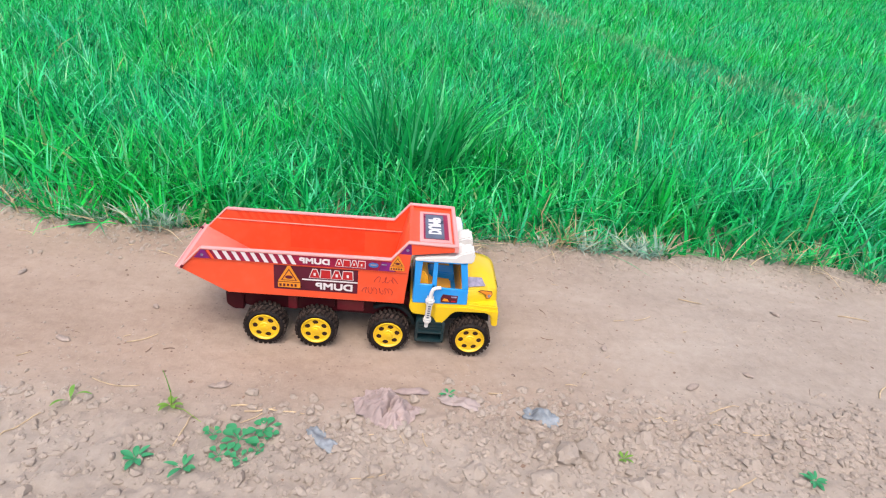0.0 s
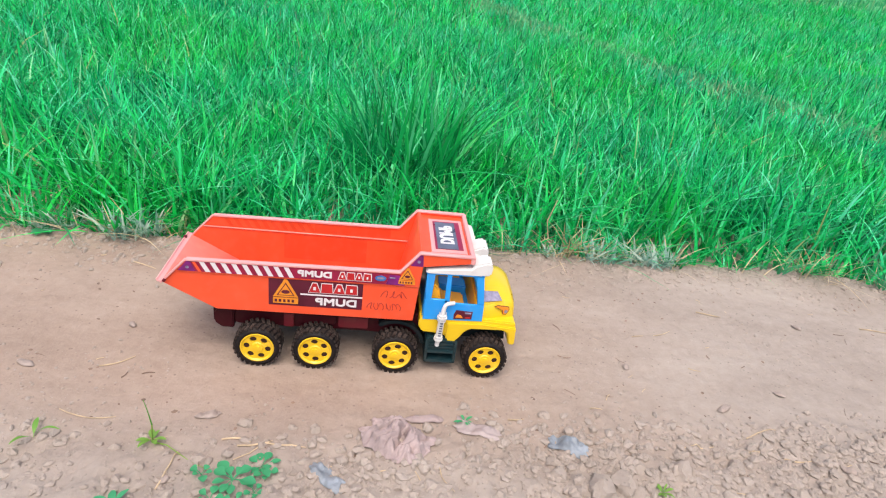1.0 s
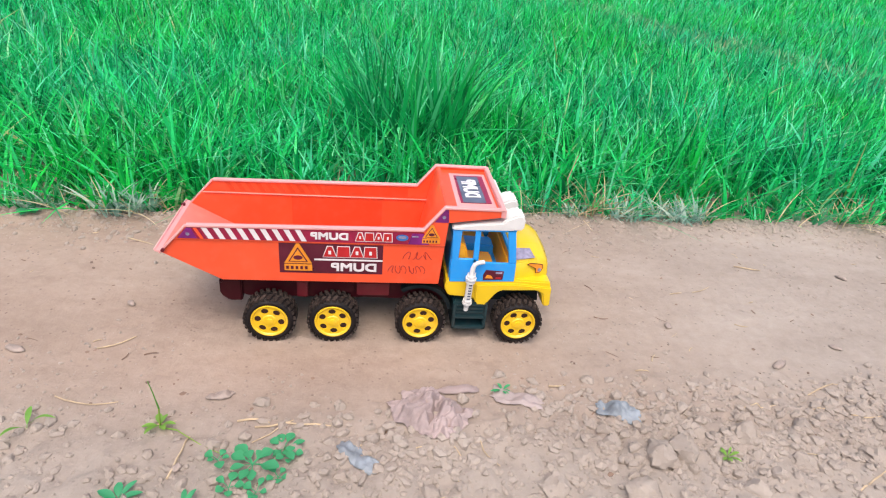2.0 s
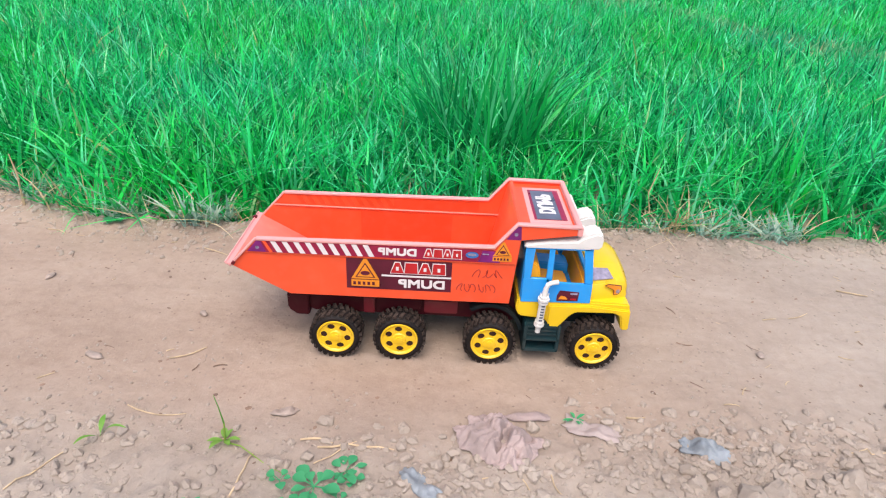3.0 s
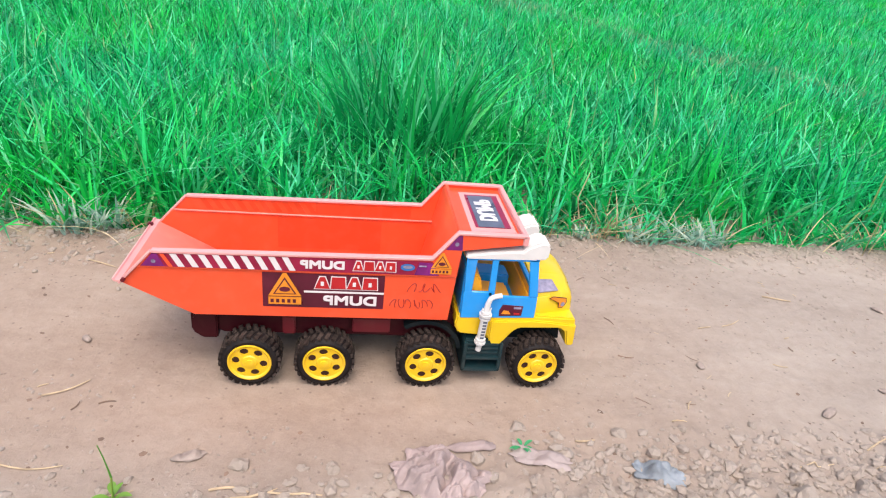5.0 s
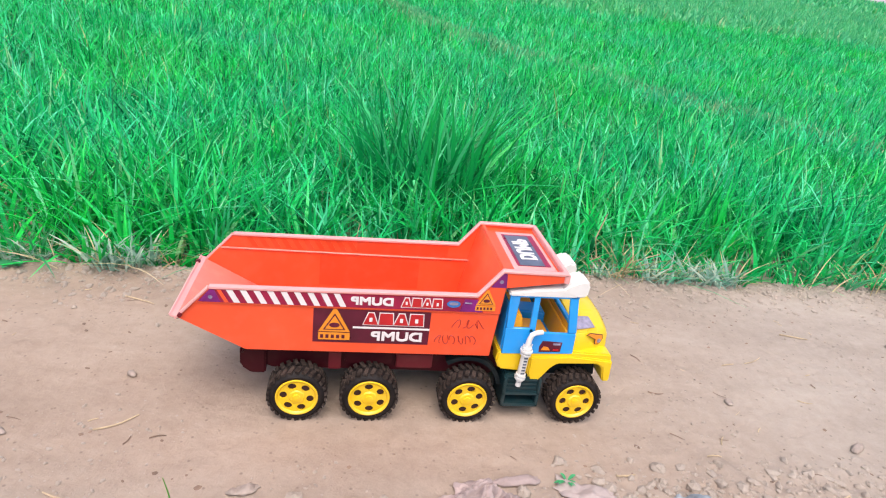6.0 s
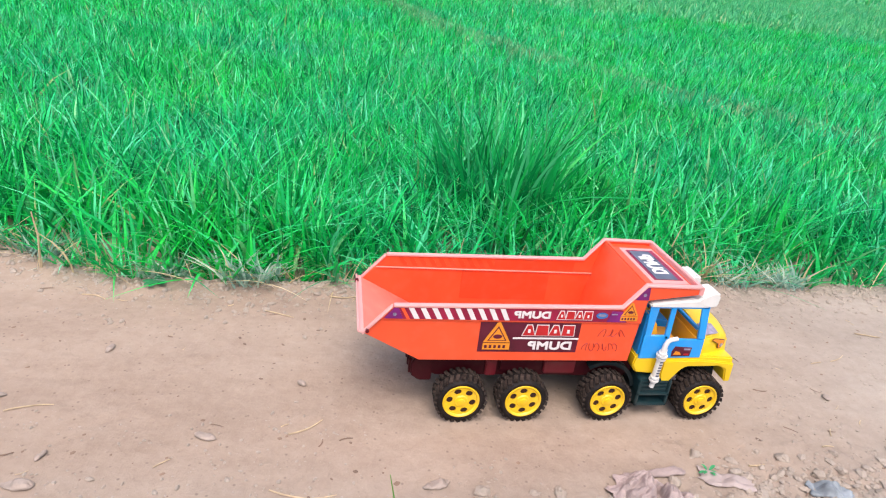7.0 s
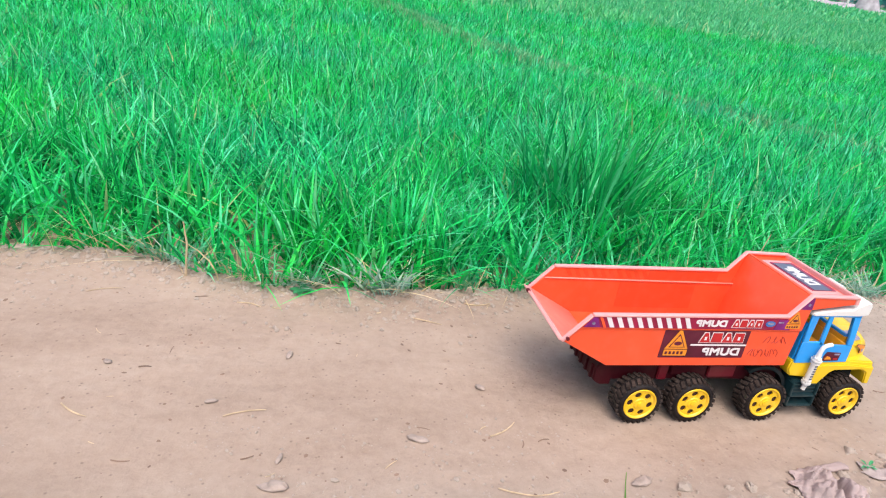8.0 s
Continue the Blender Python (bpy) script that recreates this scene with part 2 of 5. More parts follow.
def arrays(name, verts, faces, mat, smooth=False):
    me = bpy.data.meshes.new(name)
    me.from_pydata(verts, [], faces)
    me.materials.append(mat)
    if smooth:
        me.polygons.foreach_set("use_smooth", [True] * len(me.polygons))
    me.update()
    return me


def box(bm, x0, x1, y0, y1, z0, z1, bevel=0.0):
    g = bmesh.ops.create_cube(bm, size=1)
    vs = g["verts"]
    bmesh.ops.transform(bm, matrix=Matrix.LocRotScale(((x0 + x1) / 2, (y0 + y1) / 2, (z0 + z1) / 2), None, (x1 - x0, y1 - y0, z1 - z0)), verts=vs)
    if bevel:
        es = list({e for v in vs for e in v.link_edges})
        bmesh.ops.bevel(bm, geom=es, offset=bevel, segments=2, affect="EDGES", clamp_overlap=True)


def prism(bm, pts, y0, y1, bevel=0.0, segments=2):
    """A profile in x and z, drawn out from y0 to y1."""
    a = [bm.verts.new((x, y0, z)) for x, z in pts]
    b = [bm.verts.new((x, y1, z)) for x, z in pts]
    n = len(pts)
    fs = [bm.faces.new(a), bm.faces.new(b[::-1])]
    fs += [bm.faces.new((a[i], b[i], b[(i + 1) % n], a[(i + 1) % n])) for i in range(n)]
    bmesh.ops.recalc_face_normals(bm, faces=fs)
    if bevel:
        es = list({e for f in fs for e in f.edges})
        bmesh.ops.bevel(bm, geom=es, offset=bevel, segments=segments, affect="EDGES", clamp_overlap=True)


def strip(bm, pts, y0, y1, thick, bevel=0.0006):
    """A flat bar that follows a line in x and z."""
    up, low = [], []
    for i, (x, z) in enumerate(pts):
        p, q = Vector(pts[max(i - 1, 0)]), Vector(pts[min(i + 1, len(pts) - 1)])
        d = (q - p).normalized()
        nrm = Vector((-d.y, d.x)) * thick / 2
        up.append((x + nrm.x, z + nrm.y))
        low.append((x - nrm.x, z - nrm.y))
    prism(bm, up + low[::-1], y0, y1, bevel, 1)


def lathe(bm, profile, n=32, axis="y", centre=(0, 0, 0), closed=False):
    """Profile of (radius, along) turned round an axis."""
    rings = []
    for r, a in profile:
        ring = []
        for k in range(n):
            t = 2 * math.pi * k / n
            c, s = r * math.cos(t), r * math.sin(t)
            p = (c, a, s) if axis == "y" else (c, s, a)
            ring.append(bm.verts.new([p[i] + centre[i] for i in range(3)]))
        rings.append(ring)
    m = len(rings)
    for i in range(m if closed else m - 1):
        r0, r1 = rings[i], rings[(i + 1) % m]
        for k in range(n):
            bm.faces.new((r0[k], r0[(k + 1) % n], r1[(k + 1) % n], r1[k]))
    if not closed:
        bm.faces.new(rings[0])
        bm.faces.new(rings[-1][::-1])


def tube(bm, pts, radii, n=8):
    """A round stalk along points."""
    rings = []
    for i, p in enumerate(pts):
        d = (Vector(pts[min(i + 1, len(pts) - 1)]) - Vector(pts[max(i - 1, 0)])).normalized()
        q = d.to_track_quat("Z", "Y")
        r = radii[i] if isinstance(radii, (list, tuple)) else radii
        rings.append([bm.verts.new(Vector(p) + q @ Vector((r * math.cos(2 * math.pi * k / n), r * math.sin(2 * math.pi * k / n), 0))) for k in range(n)])
    for a, b in zip(rings, rings[1:]):
        for k in range(n):
            bm.faces.new((a[k], a[(k + 1) % n], b[(k + 1) % n], b[k]))
    bm.faces.new(rings[0][::-1])
    bm.faces.new(rings[-1])


# ---------------------------------------------------------------- the lie of the land
def hash2(ix, iy, seed):
    h = (ix.astype(np.int64) * 374761393 + iy.astype(np.int64) * 668265263 + seed * 1274126177) & 0x7FFFFFFF
    h = ((h ^ (h >> 13)) * 1103515245) & 0x7FFFFFFF
    h = ((h ^ (h >> 11)) * 12345679) & 0x7FFFFFFF
    return (h & 0xFFFFF) / float(0xFFFFF)


def vnoise(x, y, seed=0):
    """Smooth noise, -1 to 1."""
    ix, iy = np.floor(x), np.floor(y)
    fx, fy = x - ix, y - iy
    fx, fy = fx * fx * (3 - 2 * fx), fy * fy * (3 - 2 * fy)
    a, b = hash2(ix, iy, seed), hash2(ix + 1, iy, seed)
    c, d = hash2(ix, iy + 1, seed), hash2(ix + 1, iy + 1, seed)
    return 2 * (a + (b - a) * fx + (c - a) * fy + (a - b - c + d) * fx * fy) - 1


def fnoise(x, y, seed=0, octaves=4):
    t, amp = 0, 1.0
    for o in range(octaves):
        t = t + amp * vnoise(x, y, seed + o * 17)
        x, y, amp = x * 2.03 + 5.2, y * 2.03 + 1.7, amp * 0.5
    return t / 1.9


def step(e0, e1, v):
    t = np.clip((v - e0) / (e1 - e0), 0, 1)
    return t * t * (3 - 2 * t)


def edge_y(x):
    """Where the beaten path ends and the crop begins."""
    return 0.295 + 0.027 * np.tanh(3.0 * x) + 0.12 * step(-0.62, -0.95, x) + 0.016 * fnoise(x * 4, x * 0, 3) + 0.010 * fnoise(x * 17, x * 0, 9) - 0.42 * step(0.95, 1.7, x)


BUND = ((-0.6, 9.5), (0.2, 6.4), (0.95, 4.0), (1.45, 2.6), (1.85, 1.7), (2.2, 0.9), (2.6, 0.2))


def bund_gap(x, y):
    """Distance to the low earth bank that crosses the crop."""
    best = np.full(np.shape(x), 1e9)
    for (ax, ay), (bx, by) in zip(BUND, BUND[1:]):
        dx, dy = bx - ax, by - ay
        t = np.clip(((x - ax) * dx + (y - ay) * dy) / (dx * dx + dy * dy), 0, 1)
        best = np.minimum(best, np.hypot(x - ax - t * dx, y - ay - t * dy))
    return best


def height(x, y):
    x, y = np.asarray(x, float), np.asarray(y, float)
    near = step(6, 2.5, np.hypot(x, y))
    z = (0.0022 * fnoise(x * 7, y * 7, 1) + 0.0016 * fnoise(x * 30, y * 48, 2) - 0.0022 * step(0.35, 0.8, fnoise(x * 16, y * 30, 4))) * near - 0.0005
    bank = step(-0.16, -0.30, y + 0.05 * fnoise(x * 3, y * 3, 5) - 0.045 * np.tanh(3 * x))
    lumps = np.abs(fnoise(x * 22, y * 22, 11)) * 0.010 + 0.009 * np.maximum(0, fnoise(x * 48, y * 48, 12, 2)) + 0.005 * fnoise(x * 90, y * 90, 13, 2)
    z = z + bank * lumps * near
    z = z - 0.10 * step(-0.55, -1.6, y)
    e = edge_y(x)
    ridge = np.exp(-((y - e + 0.03) / 0.035) ** 2)
    z = z + ridge * (0.004 + 0.006 * fnoise(x * 14, y * 14, 21)) * near
    field = step(e - 0.004, e + 0.045, y)
    z = z + field * (-0.03 + 0.012 * fnoise(x * 9, y * 9, 31) * near)
    z = z + 0.07 * np.exp(-(bund_gap(x, y) / 0.16) ** 2) * step(0.5, 1.5, y)
    z = z + 0.05 * np.maximum(0, np.minimum(y, 70) - 2.2) * step(2.2, 9.0, y) + 0.022 * np.maximum(0, np.minimum(y, 70) - 18)
    return z


def spaced(lo, hi, fine, far, ratio=1.18):
    inner = list(np.arange(lo, hi, fine))
    out, d, v = [], fine, inner[-1]
    while v < far[1]:
        d *= ratio
        v += d
        out.append(v)
    left, d, v = [], fine, lo
    while v > far[0]:
        d *= ratio
        v -= d
        left.append(v)
    return np.array(left[::-1] + inner + out)


gx, gy = spaced(-1.2, 1.4, 0.005, (-700, 900)), spaced(-0.46, 0.42, 0.005, (-60, 1200))
GX, GY = np.meshgrid(gx, gy)
GZ = height(GX, GY)
nx, ny = len(gx), len(gy)
verts = np.stack([GX.ravel(), GY.ravel(), GZ.ravel()], 1)
idx = np.arange(nx * ny).reshape(ny, nx)
quads = np.stack([idx[:-1, :-1].ravel(), idx[:-1, 1:].ravel(), idx[1:, 1:].ravel(), idx[1:, :-1].ravel()], 1)
me = arrays("ground", verts.tolist(), quads.tolist(), M_SOIL, True)
me.materials.append(M_CANOPY)
mid_y = (GY[:-1, :-1] + GY[1:, 1:]).ravel() / 2
mid_x = (GX[:-1, :-1] + GX[1:, 1:]).ravel() / 2
covered = (mid_y > 3.0) | ((mid_y > 0.5) & ((mid_x < -5.6 - 0.6 * mid_y) | (mid_x > 6.2 + 0.7 * mid_y)))
me.polygons.foreach_set("material_index", covered.astype(int).tolist())
ground = tagged(new("ground", me), "dry sandy earth path and field soil with scattered crumbs", "ground", kind="structure")


# ---------------------------------------------------------------- the crop
def blades(rng, x, y, z, h, w, lean, bend, levels, az=None, broad=0.25):
    """Curved tapering blades as vertex and face arrays. broad: where along its length a blade is widest."""
    n = len(x)
    a = rng.uniform(0, 2 * np.pi, n) if az is None else az
    face_turn = a + np.pi / 2 + rng.normal(0, 0.5, n)
    lx, ly = np.cos(a), np.sin(a)
    sx, sy = np.cos(face_turn), np.sin(face_turn)
    vs = []
    for k in range(levels + 1):
        s = k / levels
        out = h * (lean * s + bend * s ** 2.2)
        up = h * (s - 0.35 * bend * s ** 2.4 - 0.15 * lean * s)
        cx, cy, cz = x + lx * out, y + ly * out, z + up
        if k == levels:
            vs.append(np.stack([cx, cy, cz], 1)[:, None, :])
        else:
            half = w / 2 * (0.55 + 0.45 * min(1, s / broad)) * (1 - max(0, (s - broad) / (1 - broad)) ** 1.6)
            p = np.stack([cx - sx * half, cy - sy * half, cz], 1)
            q = np.stack([cx + sx * half, cy + sy * half, cz], 1)
            vs.append(np.stack([p, q], 1))
    v = np.concatenate(vs, 1)
    per = v.shape[1]
    faces = []
    base = np.arange(n) * per
    for k in range(levels - 1):
        faces.append(np.stack([base + 2 * k, base + 2 * k + 1, base + 2 * k + 3, base + 2 * k + 2], 1))
    tip = np.stack([base + per - 3, base + per - 2, base + per - 1], 1)
    return v.reshape(-1, 3), faces, tip


def blade_mesh(name, v, quads_list, tips, mat):
    me = bpy.data.meshes.new(name)
    nq = sum(len(q) for q in quads_list)
    loops = np.concatenate([q.ravel() for q in quads_list] + [tips.ravel()]) if nq else tips.ravel()
    sizes = np.concatenate([np.full(nq, 4), np.full(len(tips), 3)]).astype(np.int32)
    starts = np.concatenate([[0], np.cumsum(sizes)[:-1]]).astype(np.int32)
    me.vertices.add(len(v))
    me.vertices.foreach_set("co", v.astype(np.float32).ravel())
    me.loops.add(len(loops))
    me.loops.foreach_set("vertex_index", loops.astype(np.int32))
    me.polygons.add(len(sizes))
    me.polygons.foreach_set("loop_start", starts)
    me.polygons.foreach_set("use_smooth", np.ones(len(sizes), bool))
    me.materials.append(mat)
    me.update(calc_edges=True)
    me.validate()
    return me


def sow(name, label, seed, y0, y1, per_m2, h, w, levels, mat=None, on_bank=False):
    """Crop blades over the part of the field between two depths."""
    rng = np.random.default_rng(seed)
    x0, x1 = min(-5.6, -3.2 - 0.85 * y1), max(6.2, 3.6 + 1.0 * y1)
    tillers = 6 if y1 < 4 else 3
    n = int((x1 - x0) * (y1 - y0) * per_m2 / tillers)
    x, y = rng.uniform(x0, x1, n), rng.uniform(y0, y1, n)
    x, y = np.repeat(x, tillers), np.repeat(y, tillers)
    n = len(x)
    x, y = x + rng.normal(0, 0.006, n), y + rng.normal(0, 0.006, n)
    gap = bund_gap(x, y)
    thin = fnoise(x * 2.2, y * 2.2, 41)
    clump = fnoise(x * 11, y * 11, 43)
    inside = y - edge_y(x)
    keep = inside > 0.018
    chance = np.clip(0.86 + 0.4 * thin + 0.75 * clump, 0.05, 1)
    chance *= np.where(gap < 0.13, np.clip(0.28 - 0.6 * fnoise(x * 3, y * 3, 47), 0.04, 0.8), 1)
    chance *= 0.30 + 0.70 * step(0.01, 0.13, inside + 0.05 * fnoise(x * 12, y * 12, 53))
    chance *= np.where(np.abs(x - 0.1) > 2.3 + 1.0 * y, 0.45, 1)
    chance *= 1 - 0.5 * step(0.45, 0.85, x) * step(0.66, 0.42, y + 0.08 * fnoise(x * 6, y * 6, 57))
    chance *= 1 - 0.85 * step(1.1, 1.4, x) * step(0.42, 0.2, y + 0.1 * fnoise(x * 5, y * 5, 49))
    if on_bank:
        keep &= gap < 0.17 + 0.05 * clump
        chance = np.clip(0.75 + 0.8 * clump, 0.15, 1)
    keep &= rng.uniform(0, 1, n) < chance
    x, y, thin, gap, inside = x[keep], y[keep], thin[keep], gap[keep], inside[keep]
    n = len(x)
    tall = (1 + 0.16 * thin + 0.18 * rng.normal(0, 1, n)).clip(0.4, 1.6)
    tall *= np.where(gap < 0.16, 0.6, 1) * (0.62 + 0.38 * step(0.0, 0.16, inside))
    hh = h * tall
    az = rng.normal(-0.5 + 0.9 * fnoise(x * 1.3, y * 1.3, 51), 2.4, n)
    v, f, t = blades(rng, x, y, height(x, y) - 0.004, hh, w * rng.uniform(0.55, 1.35, n),
                     np.abs(rng.normal(0.14, 0.17, n)), np.abs(rng.normal(0.42, 0.34, n)).clip(0, 1.15), levels, az)
    ob = new(name, blade_mesh(name, v, f, t, mat or M_GRASS))
    return tagged(ob, label, "grass", kind="stuff")


sow("crop_grass", "dense bright green young crop blades beside the path", 1, 0.18, 1.25, 9600, 0.152, 0.0074, 5)
sow("crop_grass", "dense bright green young crop blades in the field", 2, 1.25, 3.2, 5200, 0.152, 0.0080, 3)
sow("crop_grass", "bright green crop blades farther out in the field", 3, 3.2, 8.0, 1250, 0.15, 0.011, 2)
sow("crop_grass", "crop blades far out in the field, haze put into their pale green", 4, 8.0, 24.0, 150, 0.20, 0.028, 2, M_GRASS_FAR)
sow("crop_grass", "crop blades at the far end of the field, haze put into their pale green", 5, 24.0, 64.0, 14, 0.30, 0.10, 2, M_GRASS_FAR)

sow("bank_grass", "short pale yellow-green grass on the low field bank", 6, 1.2, 9.4, 4200, 0.11, 0.011, 2, M_BANK, True)
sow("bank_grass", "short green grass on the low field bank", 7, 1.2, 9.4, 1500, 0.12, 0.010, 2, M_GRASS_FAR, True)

# ---------------------------------------------------------------- the toy dump truck
truck = thing("toy_dump_truck", "orange-red plastic toy dump truck with blue and yellow cab", "toy truck", (0, -0.0125, 0))
HW = 0.0705                       # half the width over the tipping body
NEAR, LOW = -HW, -HW + 0.002      # outer faces of the upper band and of the lower panel


def text_mesh(word, size, fat=0.0):
    cu = bpy.data.curves.new("word", "FONT")
    cu.body, cu.size, cu.offset, cu.extrude = word, 1, fat, 0.02
    cu.align_x, cu.align_y = "CENTER", "CENTER"
    ob = new("word", cu)
    me = bpy.data.meshes.new_from_object(ob.evaluated_get(bpy.context.evaluated_depsgraph_get()))
    bpy.data.objects.remove(ob)
    co = np.array([v.co[:] for v in me.vertices])
    lo, hi = co.min(0), co.max(0)
    me.transform(Matrix.Diagonal((size[0] / (hi[0] - lo[0]), size[1] / (hi[1] - lo[1]), 0.01, 1)) @ Matrix.Translation((-(lo[0] + hi[0]) / 2, -(lo[1] + hi[1]) / 2, 0)))
    return me


def lettering(word, place, u, v, size, mat, parent, fat=0.0006):
    """A bold word lying in a plane: u is the way it reads, v the way up. fat: how far its strokes are widened, in metres."""
    me = text_mesh(word, (size[0] - 2 * fat, size[1] - 2 * fat), 0.0)
    u, v = Vector(u), Vector(v)
    w = u.cross(v)
    m = Matrix((u, v, w)).transposed().to_4x4()
    bm = bmesh.new()
    for k, (du, dv) in enumerate(((0, 0), (-1, -1), (1, -1), (-1, 1), (1, 1), (-1, 0), (1, 0))):
        copy = me.copy()
        copy.transform(Matrix.Translation(Vector(place) + (u * du + v * dv) * fat + w * 0.00006 * k) @ m)
        bm.from_mesh(copy)
        bpy.data.meshes.remove(copy)
    bpy.data.meshes.remove(me)
    return part("lettering", bm, mat, parent, "", 0)


def rect(x0, x1, z0, z1, slant=0.0):
    return [(x0 + slant, z0), (x1 + slant, z0), (x1, z1), (x0, z1)]


def disc(x, z, rx, rz, n=20):
    return [(x + rx * math.cos(2 * math.pi * k / n), z + rz * math.sin(2 * math.pi * k / n)) for k in range(n)]


# tipping body: floor, two stepped sides, front wall, visor, rising tail
bm = bmesh.new()
prism(bm, [(-0.2155, 0.0835), (0.050, 0.0835), (0.050, 0.0865), (-0.2145, 0.0865)], -HW + 0.004, HW - 0.004)
bed = part("tipping_body", bm, M_RED, truck, "orange-red plastic tipping body, open at the tail")
for s in (-1, 1):
    lo, hi = sorted((s * (HW - 0.002), s * (HW - 0.0065)))
    bm = bmesh.new()
    prism(bm, [(-0.2835, 0.1205), (-0.2155, 0.0835), (0.052, 0.0835), (0.0555, 0.1405), (-0.2665, 0.1405)], lo, hi, 0.0007, 1)
    part("lower_side", bm, M_RED, bed)
    lo, hi = sorted((s * HW, s * (HW - 0.0035)))
    bm = bmesh.new()
    prism(bm, [(-0.2675, 0.1395), (0.0555, 0.1395), (0.0575, 0.172), (0.1215, 0.1815), (0.1245, 0.1905), (0.052, 0.1915), (0.0275, 0.1605), (-0.2505, 0.1575)], lo, hi, 0.0007, 1)
    part("upper_side", bm, M_RED, bed)
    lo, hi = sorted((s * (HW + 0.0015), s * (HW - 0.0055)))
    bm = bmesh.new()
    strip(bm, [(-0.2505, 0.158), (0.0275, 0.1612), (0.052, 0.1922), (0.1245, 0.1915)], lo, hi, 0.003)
    part("top_rail", bm, M_RAIL, bed, "rail with sky sheen put into its pale pink")
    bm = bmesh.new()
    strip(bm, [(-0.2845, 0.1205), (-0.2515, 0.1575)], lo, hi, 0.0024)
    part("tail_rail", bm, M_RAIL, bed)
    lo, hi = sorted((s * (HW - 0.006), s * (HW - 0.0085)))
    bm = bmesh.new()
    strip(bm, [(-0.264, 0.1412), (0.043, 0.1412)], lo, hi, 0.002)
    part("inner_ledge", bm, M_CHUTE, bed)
bm = bmesh.new()
prism(bm, [(0.030, 0.086), (0.0335, 0.086), (0.0555, 0.19), (0.052, 0.19)], -HW + 0.0035, HW - 0.0035, 0.0004, 1)
part("front_wall", bm, M_RED, bed)
bm = bmesh.new()
prism(bm, [(0.052, 0.1835), (0.1225, 0.1835), (0.1225, 0.1865), (0.052, 0.1875)], -HW + 0.0035, HW - 0.0035, 0.0004, 1)
part("visor", bm, M_RED, bed, "flat visor over the cab")
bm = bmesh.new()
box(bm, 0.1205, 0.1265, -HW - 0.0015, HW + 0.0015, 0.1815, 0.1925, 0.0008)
part("visor_lip", bm, M_RAIL, bed, "rail with sky sheen put into its pale pink")
bm = bmesh.new()
box(bm, 0.053, 0.0575, -HW + 0.004, HW - 0.004, 0.1865, 0.1915, 0.0006)
part("visor_lip", bm, M_RED, bed)
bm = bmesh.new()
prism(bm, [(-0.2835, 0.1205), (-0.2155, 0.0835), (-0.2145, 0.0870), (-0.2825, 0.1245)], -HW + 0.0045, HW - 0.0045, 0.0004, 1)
part("tail_chute", bm, M_CHUTE, bed, "rising tail with sky reflection put into its pale pink-red")
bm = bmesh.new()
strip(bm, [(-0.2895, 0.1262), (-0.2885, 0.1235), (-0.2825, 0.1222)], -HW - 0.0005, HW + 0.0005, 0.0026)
part("tail_edge", bm, M_RAIL, bed, "turned-out tail lip with sky sheen put into its pale pink")
bm = bmesh.new()
box(bm, -0.2915, -0.2865, HW - 0.020, HW - 0.014, 0.1225, 0.1275, 0.0008)
part("tail_latch", bm, M_REDPLATE, bed, "small dark red latch")
for s in (-1, 1):
    bm = bmesh.new()
    lathe(bm, [(0.0022, s * (HW + 0.0005)), (0.0022, s * (HW + 0.004))], 12, "y", (-0.279, 0, 0.126))
    part("hinge_pin", bm, M_REDPLATE, bed)
